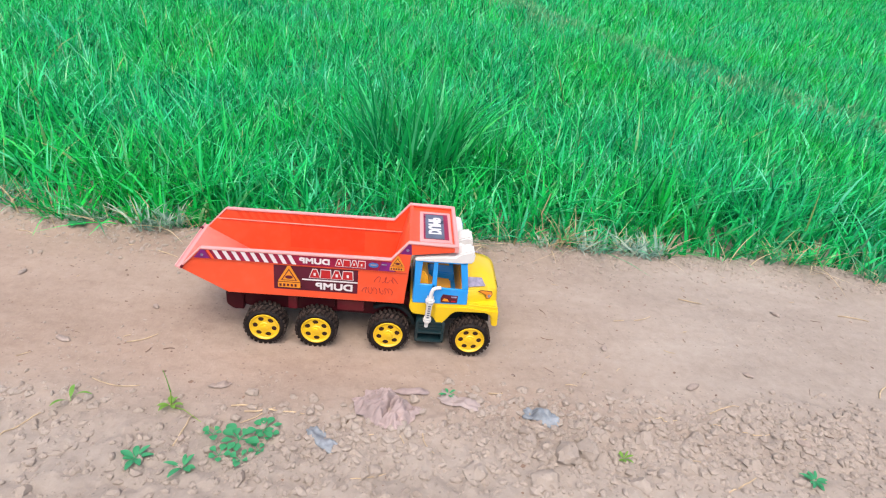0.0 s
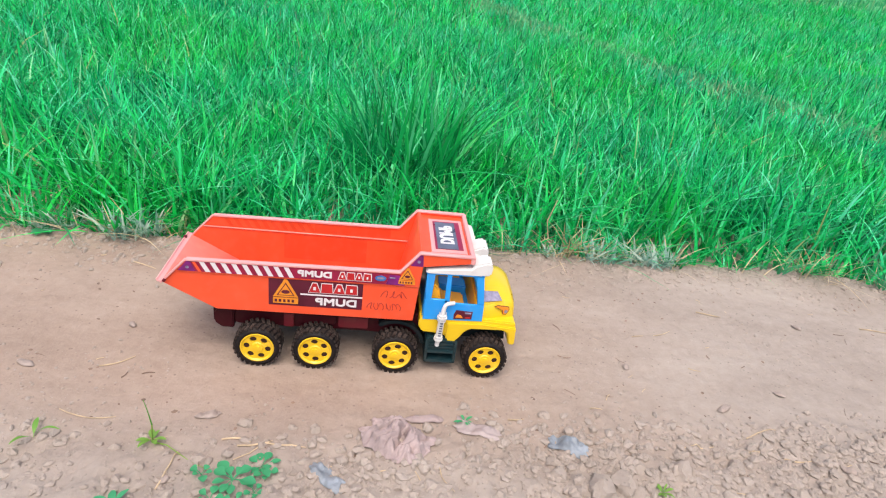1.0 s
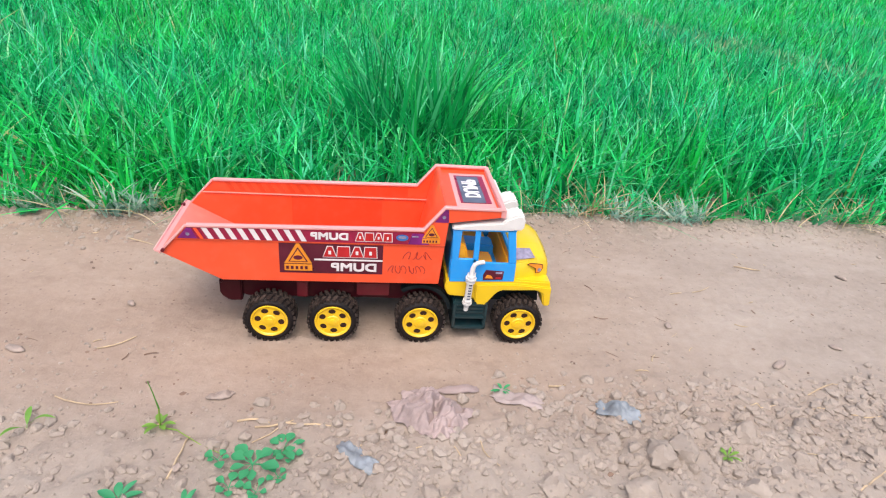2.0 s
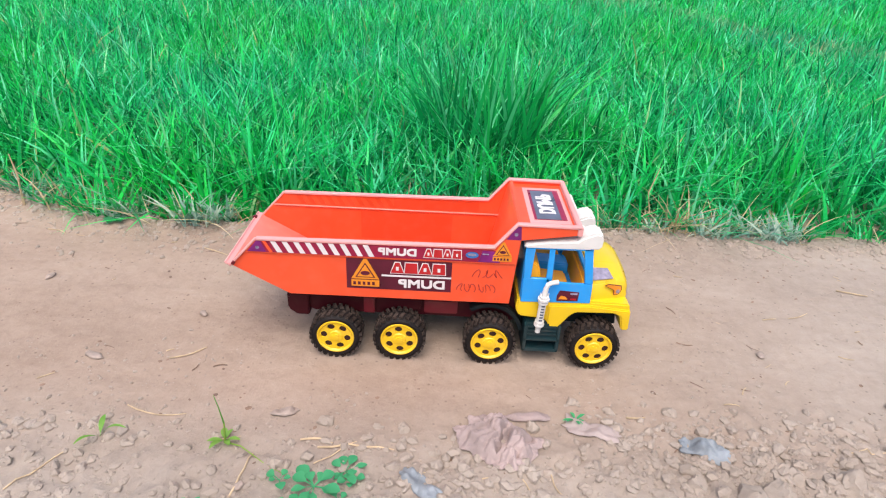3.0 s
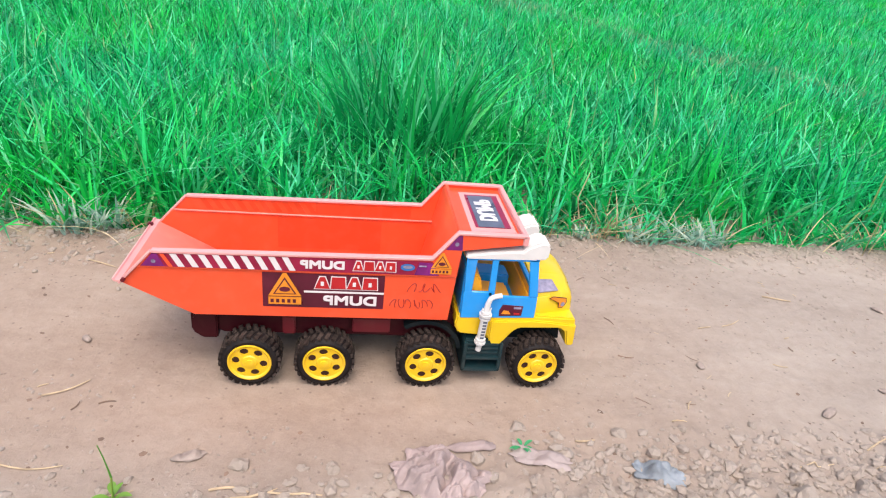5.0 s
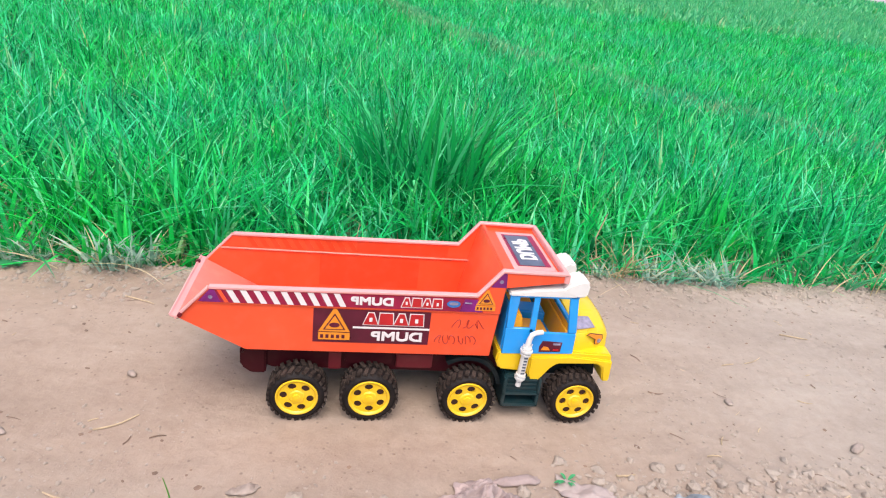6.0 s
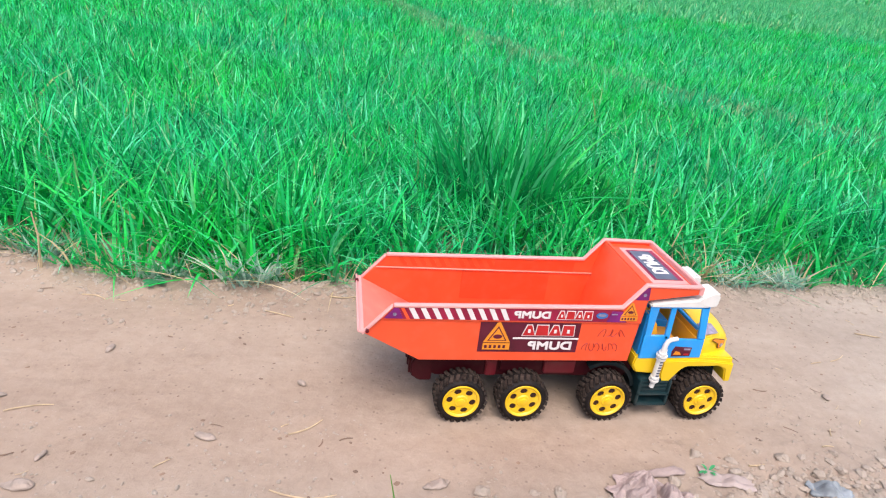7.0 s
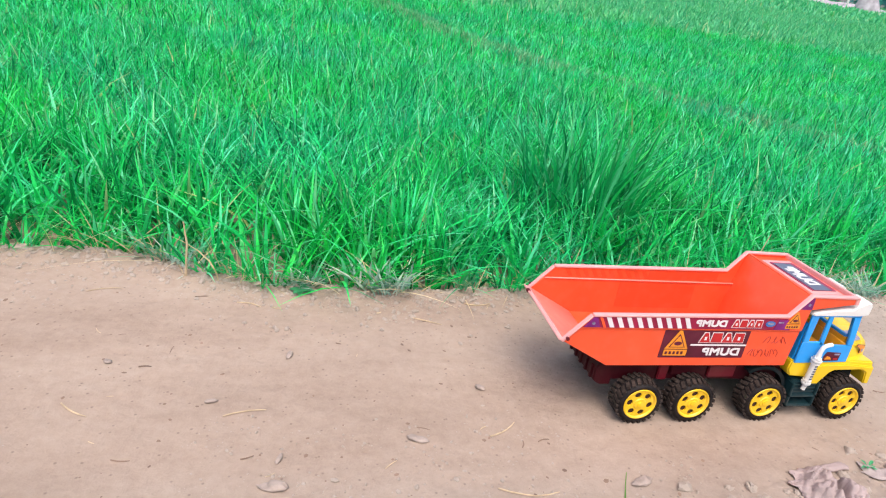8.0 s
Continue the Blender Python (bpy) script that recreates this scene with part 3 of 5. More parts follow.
# stickers on both sides; the print is reversed, as it appears
for s in (-1, 1):
    def side(y):
        return s * abs(y)

    def stick(name, pts, layer, low, mat, label=""):
        base = (HW - 0.002 if low else HW) + 0.0004 * layer
        bm = bmesh.new()
        lo, hi = sorted((s * base, s * (base + 0.0004)))
        prism(bm, pts, lo, hi)
        return part(name, bm, mat, bed, label, 0)

    stick("band_sticker", [(-0.2620, 0.1415), (0.036, 0.1415), (0.0285, 0.1575), (0.0255, 0.1585), (-0.2500, 0.1560)], 0, False, M_STK_RED, "dark red band sticker")
    stick("corner_sticker", [(-0.2605, 0.1420), (-0.2390, 0.1420), (-0.2450, 0.1558), (-0.2500, 0.1558)], 1, False, M_STK_PURPLE)
    stick("corner_star", disc(-0.2490, 0.1475, 0.0022, 0.002, 10), 2, False, M_STK_LILAC)
    stick("slash", rect(-0.2425, -0.2385, 0.1420, 0.1560, 0.0075), 2, False, M_RED)
    for k in range(9):
        a = -0.2335 + 0.01345 * k
        stick("hazard_stripe", rect(a, a + 0.0062, 0.1420, 0.1562 + 0.00012 * k, 0.0075), 1, False, M_STK_WHITE)
    lettering("DUMP", (-0.0855, side(HW + 0.0009), 0.1500), (-1, 0, 0), (0, 0, 1), (0.045, 0.0098), M_STK_WHITE, bed)
    stick("oval_badge", disc(0.0020, 0.1508, 0.0075, 0.0042), 2, False, M_STK_BLUE, "blue oval badge")
    # the badge's shine is put on as a lilac oval
    stick("oval_shine", disc(0.0020, 0.1514, 0.0050, 0.0018), 3, False, M_STK_LILAC)
    stick("band_end", [(0.0095, 0.1420), (0.0345, 0.1420), (0.0275, 0.1565), (0.0140, 0.1570)], 1, False, M_STK_PURPLE)
    stick("print_bar", rect(0.0140, 0.0215, 0.1520, 0.1535), 2, False, M_STK_LILAC)
    stick("name_sticker", rect(-0.1460, -0.0205, 0.0965, 0.1378), 0, True, M_STK_DARK, "dark maroon name sticker")
    stick("dividing_line", rect(-0.1040, -0.0205, 0.1150, 0.1172), 1, True, M_STK_WHITE)
    lettering("DUMP", (-0.0560, side(HW - 0.002 + 0.0009), 0.1060), (-1, 0, 0), (0, 0, 1), (0.056, 0.0118), M_STK_WHITE, bed)
    stick("corner_flag", [(0.0400, 0.1730), (0.0575, 0.1730), (0.0560, 0.1900), (0.0520, 0.1900)], 0, False, M_STK_PURPLE)
    stick("corner_star", disc(0.0510, 0.1800, 0.0022, 0.0022, 10), 1, False, M_STK_LILAC)
    for x0, x1, z0, z1, y in ((-0.0540, -0.0095, 0.1450, 0.1555, HW + 0.0004), (-0.0930, -0.0270, 0.1205, 0.1345, HW - 0.0016)):
        w = (x1 - x0) / 4
        for k in range(4):
            a, b = x0 + k * w, x0 + (k + 1) * w - 0.001
            tip = 0.32 * w if k in (0, 2) else 0.06 * w
            for grow, mat, up in ((0.0010, M_STK_WHITE, 0.0), (0.0, M_STK_REDTXT, 0.0004)):
                bm = bmesh.new()
                lo, hi = sorted((s * (y + up), s * (y + up + 0.0004)))
                prism(bm, [(a - grow, z0 - grow), (b + grow, z0 - grow), (b - tip + grow, z1 + grow), (a + tip - grow, z1 + grow)], lo, hi)
                part("emblem", bm, mat, bed, "", 0)
            if k in (0, 2, 3):
                bm = bmesh.new()
                lo, hi = sorted((s * (y + 0.0008), s * (y + 0.0011)))
                c, zc = (a + b) / 2, z0 + 0.36 * (z1 - z0)
                prism(bm, rect(c - 0.1 * w, c + 0.1 * w, zc - 0.1 * (z1 - z0), zc + 0.25 * (z1 - z0)), lo, hi)
                part("emblem", bm, M_STK_WHITE, bed, "", 0)
    # triangular warning stickers, one on the name sticker and one by the step of the side
    for x, z, q, y in ((-0.1235, 0.1215, 0.0270, HW - 0.0016), (0.0375, 0.1585, 0.0180, HW + 0.0004)):
        shapes = (([(x - q * 0.62, z - q * 0.42), (x + q * 0.62, z - q * 0.42), (x + 0.07 * q, z + q * 0.60), (x - 0.07 * q, z + q * 0.60)], M_STK_ORANGE, 0),
                  ([(x - q * 0.44, z - q * 0.33), (x + q * 0.44, z - q * 0.33), (x, z + q * 0.42)], M_STK_DARK, 1),
                  ([(x - q * 0.36, z - q * 0.29), (x + q * 0.36, z - q * 0.29), (x, z + q * 0.32)], M_STK_ORANGE, 2),
                  (disc(x, z - 0.10 * q, 0.21 * q, 0.11 * q, 12), M_STK_DARK, 3),
                  (rect(x - q * 0.62, x + q * 0.62, z - q * 0.80, z - q * 0.47), M_STK_ORANGE, 0))
        shapes += tuple((rect(x - q * (0.48 - 0.21 * k) - 0.06 * q, x - q * (0.48 - 0.21 * k) + 0.06 * q, z - 0.72 * q, z - 0.56 * q), M_STK_DARK, 1) for k in range(5))
        for pts, mat, layer in shapes:
            bm = bmesh.new()
            lo, hi = sorted((s * (y + 0.0003 * layer + 0.0002), s * (y + 0.0003 * layer + 0.0006)))
            prism(bm, pts, lo, hi)
            part("warning_sticker", bm, mat, bed, "", 0)

# the print shows faintly through the plastic on the inside of both upper sides
for s in (-1, 1):
    for k in range(10):
        a = -0.2350 + 0.01345 * k
        bm = bmesh.new()
        lo, hi = sorted((s * (HW - 0.0035), s * (HW - 0.0038)))
        prism(bm, rect(a, a + 0.0068, 0.1432, 0.1555, 0.0075), lo, hi)
        part("show_through", bm, M_THROUGH, bed, "", 0)
    bm = bmesh.new()
    lo, hi = sorted((s * (HW - 0.0035), s * (HW - 0.0038)))
    prism(bm, rect(-0.1010, 0.0150, 0.1432, 0.1568), lo, hi)
    part("show_through", bm, M_THROUGH, bed, "", 0)
    bm = bmesh.new()
    lo, hi = sorted((s * (HW - 0.0065), s * (HW - 0.0068)))
    prism(bm, rect(-0.1460, -0.0205, 0.0965, 0.1378), lo, hi)
    part("show_through", bm, M_THROUGH, bed, "", 0)

# marker scrawl on the near side, as plain strokes
rng = random.Random(5)
for x0, z0, n, w, h in ((0.006, 0.1195, 3, 0.0115, 0.0105), (-0.012, 0.0985, 6, 0.0080, 0.0110)):
    for k in range(n):
        a = x0 + k * w
        bm = bmesh.new()
        p1, p2, g = rng.uniform(0, 6.28), rng.uniform(0, 6.28), rng.uniform(0.7, 1.3)
        pts = [(a + w * (0.75 * u + 0.22 * math.sin(6.28 * 1.2 * u + p1)), LOW - 0.0002, z0 + h * (0.5 + 0.5 * math.sin(6.28 * g * u + p2))) for u in [q / 12 for q in range(13)]]
        tube(bm, pts, 0.0004, 4)
        part("marker_stroke", bm, M_INK, bed, "dark red marker stroke")

# print on the visor
for x0, x1, y0, y1, z, mat in ((0.074, 0.113, -0.044, 0.044, 0.1878, M_STK_RED), (0.077, 0.106, -0.044, 0.040, 0.1884, M_STK_GREY)):
    bm = bmesh.new()
    box(bm, x0, x1, y0, y1, z, z + 0.0006)
    part("visor_sticker", bm, mat, bed, "dark visor sticker", 0)
lettering("DUMP", (0.0915, 0.0, 0.1893), (0, 1, 0), (1, 0, 0), (0.058, 0.020), M_STK_WHITE, bed, 0.0010)

# chassis
bm = bmesh.new()
box(bm, -0.205, 0.185, -0.022, 0.022, 0.040, 0.060, 0.002)
chassis = part("chassis", bm, M_MAROON, truck, "dark maroon plastic chassis")
for s in (-1, 1):
    bm = bmesh.new()
    lo, hi = sorted((s * 0.030, s * 0.052))
    prism(bm, [(-0.205, 0.0575), (-0.195, 0.083), (0.062, 0.083), (0.072, 0.060), (0.060, 0.048), (-0.045, 0.050), (-0.19, 0.050)], lo, hi, 0.001, 1)
    part("side_frame", bm, M_MAROON, chassis)
    for x0, x1, z0, z1, mat in ((-0.128, -0.114, 0.052, 0.079, M_REDPLATE), (-0.052, -0.010, 0.056, 0.079, M_REDPLATE), (-0.110, -0.056, 0.060, 0.082, M_MAROON)):
        lo, hi = sorted((s * 0.0515, s * 0.0565))
        bm = bmesh.new()
        box(bm, x0, x1, lo, hi, z0, z1, 0.0012)
        part("frame_panel", bm, mat, chassis)
        lo, hi = sorted((s * 0.0565, s * 0.0575))
        bm = bmesh.new()
        box(bm, x0 + 0.003, x1 - 0.003, lo, hi, z1 - 0.007, z1 - 0.004, 0.0004)
        part("panel_ridge", bm, mat, chassis)
    # arch behind the third wheel
    lo, hi = sorted((s * 0.034, s * 0.064))
    bm = bmesh.new()
    prism(bm, [(0.030 + 0.043 * math.cos(a), 0.036 + 0.043 * math.sin(a)) for a in np.linspace(0.15, 2.2, 12)] + [(0.030 + 0.038 * math.cos(a), 0.036 + 0.038 * math.sin(a)) for a in np.linspace(2.2, 0.15, 12)], lo, hi)
    part("mudguard", bm, M_BLACK, chassis)
bm = bmesh.new()
prism(bm, [(-0.222, 0.054), (-0.222, 0.072), (-0.214, 0.084), (-0.196, 0.084), (-0.196, 0.046), (-0.212, 0.046)], -0.058, 0.058, 0.0015, 2)
part("rear_bumper", bm, M_MAROON, chassis, "ribbed dark maroon rear bumper")
for k in range(7):
    bm = bmesh.new()
    box(bm, -0.2245, -0.219, -0.052 + 0.0165 * k, -0.047 + 0.0165 * k, 0.053, 0.073, 0.0008)
    part("bumper_rib", bm, M_MAROON, chassis)

# cab: yellow bonnet and sills, blue shell, white roof, orange seats
CW = 0.0695
bm = bmesh.new()
prism(bm, [(0.062, 0.0915), (0.060, 0.078), (0.066, 0.067), (0.098, 0.064), (0.104, 0.054), (0.1145, 0.053), (0.1265, 0.0715), (0.1340, 0.0770), (0.182, 0.0780), (0.1895, 0.0735), (0.1935, 0.0545),
           (0.2015, 0.0545), (0.2005, 0.0850), (0.1985, 0.0905), (0.1450, 0.0925)], -CW, CW, 0.0018, 2)
cab_base = part("bonnet", bm, M_YELLOW, truck, "yellow plastic bonnet, sills and front wings")
bm = bmesh.new()
for x, w, z in ((0.1450, CW - 0.003, 0.0880), (0.1450, CW - 0.004, 0.1140), (0.1450, 0.051, 0.1240), (0.1450, 0.030, 0.1290), (0.1450, 0.008, 0.1310), (0.1700, 0.045, 0.1220), (0.1700, 0.026, 0.1275), (0.1700, 0.008, 0.1295),
                (0.1880, 0.044, 0.1190), (0.1880, 0.024, 0.1245), (0.1880, 0.006, 0.1260), (0.1978, 0.044, 0.1110), (0.1978, 0.022, 0.1170), (0.1800, 0.0550, 0.1140), (0.1970, 0.050, 0.1070), (0.1998, 0.050, 0.0880)):
    for s in (-1, 1):
        bm.verts.new((x, s * w, z))
bmesh.ops.convex_hull(bm, input=bm.verts[:])
bmesh.ops.dissolve_limit(bm, angle_limit=radians(6), verts=bm.verts[:], edges=bm.edges[:])
bmesh.ops.bevel(bm, geom=bm.edges[:], offset=0.0022, segments=2, affect="EDGES", clamp_overlap=True)
part("bonnet_top", bm, M_YELLOW, cab_base, "", 60)


def lean_in(bm, s):
    """Lays print on the tapering side of the bonnet."""
    for v in bm.verts:
        v.co.y -= s * (0.0030 + 0.300 * (v.co.x - 0.145) - 0.0010)
        v.co.z -= 0.004


for s in (-1, 1):
    lo, hi = sorted((s * (CW + 0.0028), s * (CW - 0.010)))
    bm = bmesh.new()
    prism(bm, [(0.1000, 0.0640), (0.1035, 0.0545), (0.1145, 0.0530), (0.1275, 0.0725), (0.1345, 0.0775), (0.1820, 0.0785), (0.1900, 0.0735), (0.1935, 0.0545), (0.2025, 0.0545), (0.2010, 0.0830), (0.1500, 0.0880), (0.1000, 0.0860)], lo, hi, 0.0016, 2)
    part("front_wing", bm, M_YELLOW, cab_base)
    # printed lamp, bonnet side print
    lo, hi = sorted((s * CW, s * (CW + 0.0006)))
    bm = bmesh.new()
    prism(bm, [(0.1660, 0.1155), (0.1710, 0.1175), (0.1890, 0.1130), (0.1905, 0.1070), (0.1860, 0.1000), (0.1800, 0.1010), (0.1790, 0.1080)], lo, hi)
    lean_in(bm, s)
    part("headlight_sticker", bm, M_STK_DARK, cab_base, "dark flame-shaped headlight sticker")
    for pts, mat in (([(0.1680, 0.1152), (0.1712, 0.1166), (0.1882, 0.1122), (0.1894, 0.1072), (0.1855, 0.1012), (0.1808, 0.1020), (0.1800, 0.1082)], M_STK_ORANGE), (disc(0.1850, 0.1055, 0.0026, 0.0028, 12), M_STK_LILAC)):
        up = 0.0006 if mat is M_STK_ORANGE else 0.0010
        lo, hi = sorted((s * (CW + up), s * (CW + up + 0.0004)))
        bm = bmesh.new()
        prism(bm, pts, lo, hi)
        lean_in(bm, s)
        part("headlight_print", bm, mat, cab_base, "", 0)
    bm = bmesh.new()
    fx = [(0.1490, 0.0605, 0.1165), (0.1770, 0.0525, 0.1160), (0.1710, 0.0410, 0.1235), (0.1490, 0.0450, 0.1255)]
    out = Vector((0.12, 0.55, 0.82)).normalized() * 0.0018
    low = [bm.verts.new((x + out.x, s * (y + out.y), z + out.z)) for x, y, z in fx]
    top = [bm.verts.new((x + out.x * 1.7, s * (y + out.y * 1.7), z + out.z * 1.7)) for x, y, z in fx]
    bm.faces.new(low), bm.faces.new(top)
    for k in range(4):
        bm.faces.new((low[k], low[(k + 1) % 4], top[(k + 1) % 4], top[k]))
    part("bonnet_sticker", bm, M_STK_LILAC, cab_base, "faded lilac bonnet sticker", 0)
# black block added inside the front wings to keep them dark
bm = bmesh.new()
prism(bm, [(0.120, 0.050), (0.1915, 0.050), (0.1885, 0.0715), (0.1815, 0.0765), (0.1345, 0.0755), (0.1270, 0.0700)], -0.052, 0.052, 0.001, 1)
part("dark_wing_fill", bm, M_BLACK, cab_base)
bm = bmesh.new()
box(bm, 0.196, 0.2045, -0.050, 0.050, 0.056, 0.070, 0.0015)
part("front_bumper", bm, M_YELLOW, cab_base)
for k in range(5):
    bm = bmesh.new()
    box(bm, 0.1965, 0.2005, -0.034, 0.034, 0.0755 + 0.007 * k, 0.0785 + 0.007 * k, 0.0006)
    part("grille_bar", bm, M_BLACK, cab_base)

bm = bmesh.new()
box(bm, 0.0645, 0.0675, -CW + 0.004, CW - 0.004, 0.0915, 0.150, 0.0006)
cab = part("cab_shell", bm, M_BLUE, truck, "sky-blue plastic cab shell with open windows")
for s in (-1, 1):
    lo, hi = sorted((s * (CW + 0.0008), s * (CW - 0.0025)))
    bm = bmesh.new()
    prism(bm, [(0.0650, 0.0885), (0.1500, 0.0905), (0.1490, 0.1175), (0.0980, 0.1185), (0.0960, 0.1230), (0.0655, 0.1230)], lo, hi, 0.0008, 1)
    part("door_panel", bm, M_BLUE, cab)
    for pts in ([(0.0652, 0.122), (0.0740, 0.122), (0.0755, 0.1635), (0.0640, 0.1635)], [(0.0925, 0.118), (0.1000, 0.118), (0.0985, 0.1635), (0.0920, 0.1635)], [(0.1390, 0.118), (0.1492, 0.118), (0.1425, 0.1645), (0.1325, 0.1645)]):
        bm = bmesh.new()
        prism(bm, pts, lo, hi, 0.0007, 1)
        part("pillar", bm, M_BLUE, cab)
    bm = bmesh.new()
    prism(bm, [(0.0640, 0.1618), (0.1435, 0.1622), (0.1430, 0.1648), (0.0640, 0.1648)], lo, hi, 0.0006, 1)
    part("window_header", bm, M_BLUE, cab)
    lo, hi = sorted((s * (CW + 0.0008), s * (CW + 0.0014)))
    for pts, mat, up in (([(0.1085, 0.0925), (0.1340, 0.0935), (0.1345, 0.1060), (0.1110, 0.1075), (0.1080, 0.1000)], M_STK_DARK, 0), (rect(0.1240, 0.1325, 0.1025, 0.1048), M_STK_LILAC, 0.0005),
                         ([(0.1105, 0.0955), (0.1215, 0.0955), (0.1185, 0.0995), (0.1130, 0.1005)], M_STK_ORANGE, 0.0005), (rect(0.1250, 0.1315, 0.0950, 0.0970), M_STK_REDTXT, 0.0005)):
        l2, h2 = sorted((s * (CW + 0.0008 + up), s * (CW + 0.0013 + up)))
        bm = bmesh.new()
        prism(bm, pts, l2, h2)
        part("door_sticker", bm, mat, cab, "", 0)
for y0, y1 in ((-CW + 0.002, -CW + 0.010), (CW - 0.010, CW - 0.002), (-0.004, 0.004)):
    bm = bmesh.new()
    prism(bm, [(0.1445, 0.120), (0.1490, 0.120), (0.1425, 0.164), (0.1380, 0.164)], y0, y1, 0.0006, 1)
    part("windscreen_pillar", bm, M_BLUE, cab)
bm = bmesh.new()
box(bm, 0.067, 0.147, -CW + 0.003, CW - 0.003, 0.0915, 0.095, 0.0006)
part("cab_floor", bm, M_BLUE, cab)
bm = bmesh.new()
prism(bm, [(0.133, 0.094), (0.1475, 0.094), (0.1475, 0.117), (0.138, 0.119)], -CW + 0.003, CW - 0.003, 0.001, 1)
part("dashboard", bm, M_ORANGE, cab)
bm = bmesh.new()
box(bm, 0.1395, 0.1440, -CW + 0.006, CW - 0.006, 0.1170, 0.1270, 0.0008)
part("dashboard_panel", bm, M_ORANGE, cab)
bm = bmesh.new()
prism(bm, [(0.1400, 0.1180), (0.1460, 0.1180), (0.1450, 0.1300), (0.1400, 0.1300)], -CW + 0.008, CW - 0.008, 0.0008, 1)
part("windscreen_sill", bm, M_BLUE, cab)
for y0, y1 in ((-0.062, -0.018), (0.018, 0.046)):
    bm = bmesh.new()
    prism(bm, [(0.069, 0.095), (0.124, 0.095), (0.125, 0.106), (0.090, 0.109), (0.084, 0.136), (0.076, 0.142), (0.069, 0.142)], y0, y1, 0.003, 3)
    part("seat", bm, M_ORANGE, cab, "orange plastic seat")
bm = bmesh.new()
prism(bm, [(0.086, 0.095), (0.136, 0.095), (0.136, 0.124), (0.086, 0.126)], 0.047, CW - 0.003, 0.0015, 2)
part("inner_panel", bm, M_BLUE, cab)
bm = bmesh.new()
prism(bm, [(0.088, 0.095), (0.130, 0.095), (0.130, 0.112), (0.088, 0.114)], -0.013, 0.013, 0.002, 2)
part("console", bm, M_BLUE, cab)
bm = bmesh.new()
prism(bm, [(0.0630, 0.1625), (0.0620, 0.1680), (0.0900, 0.1720), (0.1250, 0.1750), (0.1360, 0.1755), (0.1405, 0.1720), (0.1405, 0.1635)], -HW - 0.001, HW + 0.001, 0.0018, 2)
roof = part("cab_roof", bm, M_WHITE, truck, "white plastic cab roof")
for y0, y1 in ((-HW - 0.0015, -HW + 0.026), (-0.026, 0.006)):
    bm = bmesh.new()
    prism(bm, [(0.1180, 0.1700), (0.1280, 0.1800), (0.1420, 0.1862), (0.1490, 0.1855), (0.1525, 0.1810), (0.1515, 0.1655), (0.1400, 0.1640)], y0, y1, 0.0024, 2)
    part("roof_lamp_pod", bm, M_WHITE, roof)
bm = bmesh.new()
prism(bm, [(0.0670, 0.1868), (0.1180, 0.1868), (0.1160, 0.1876), (0.0690, 0.1876)], -0.053, 0.053)
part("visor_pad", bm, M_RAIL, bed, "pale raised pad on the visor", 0)

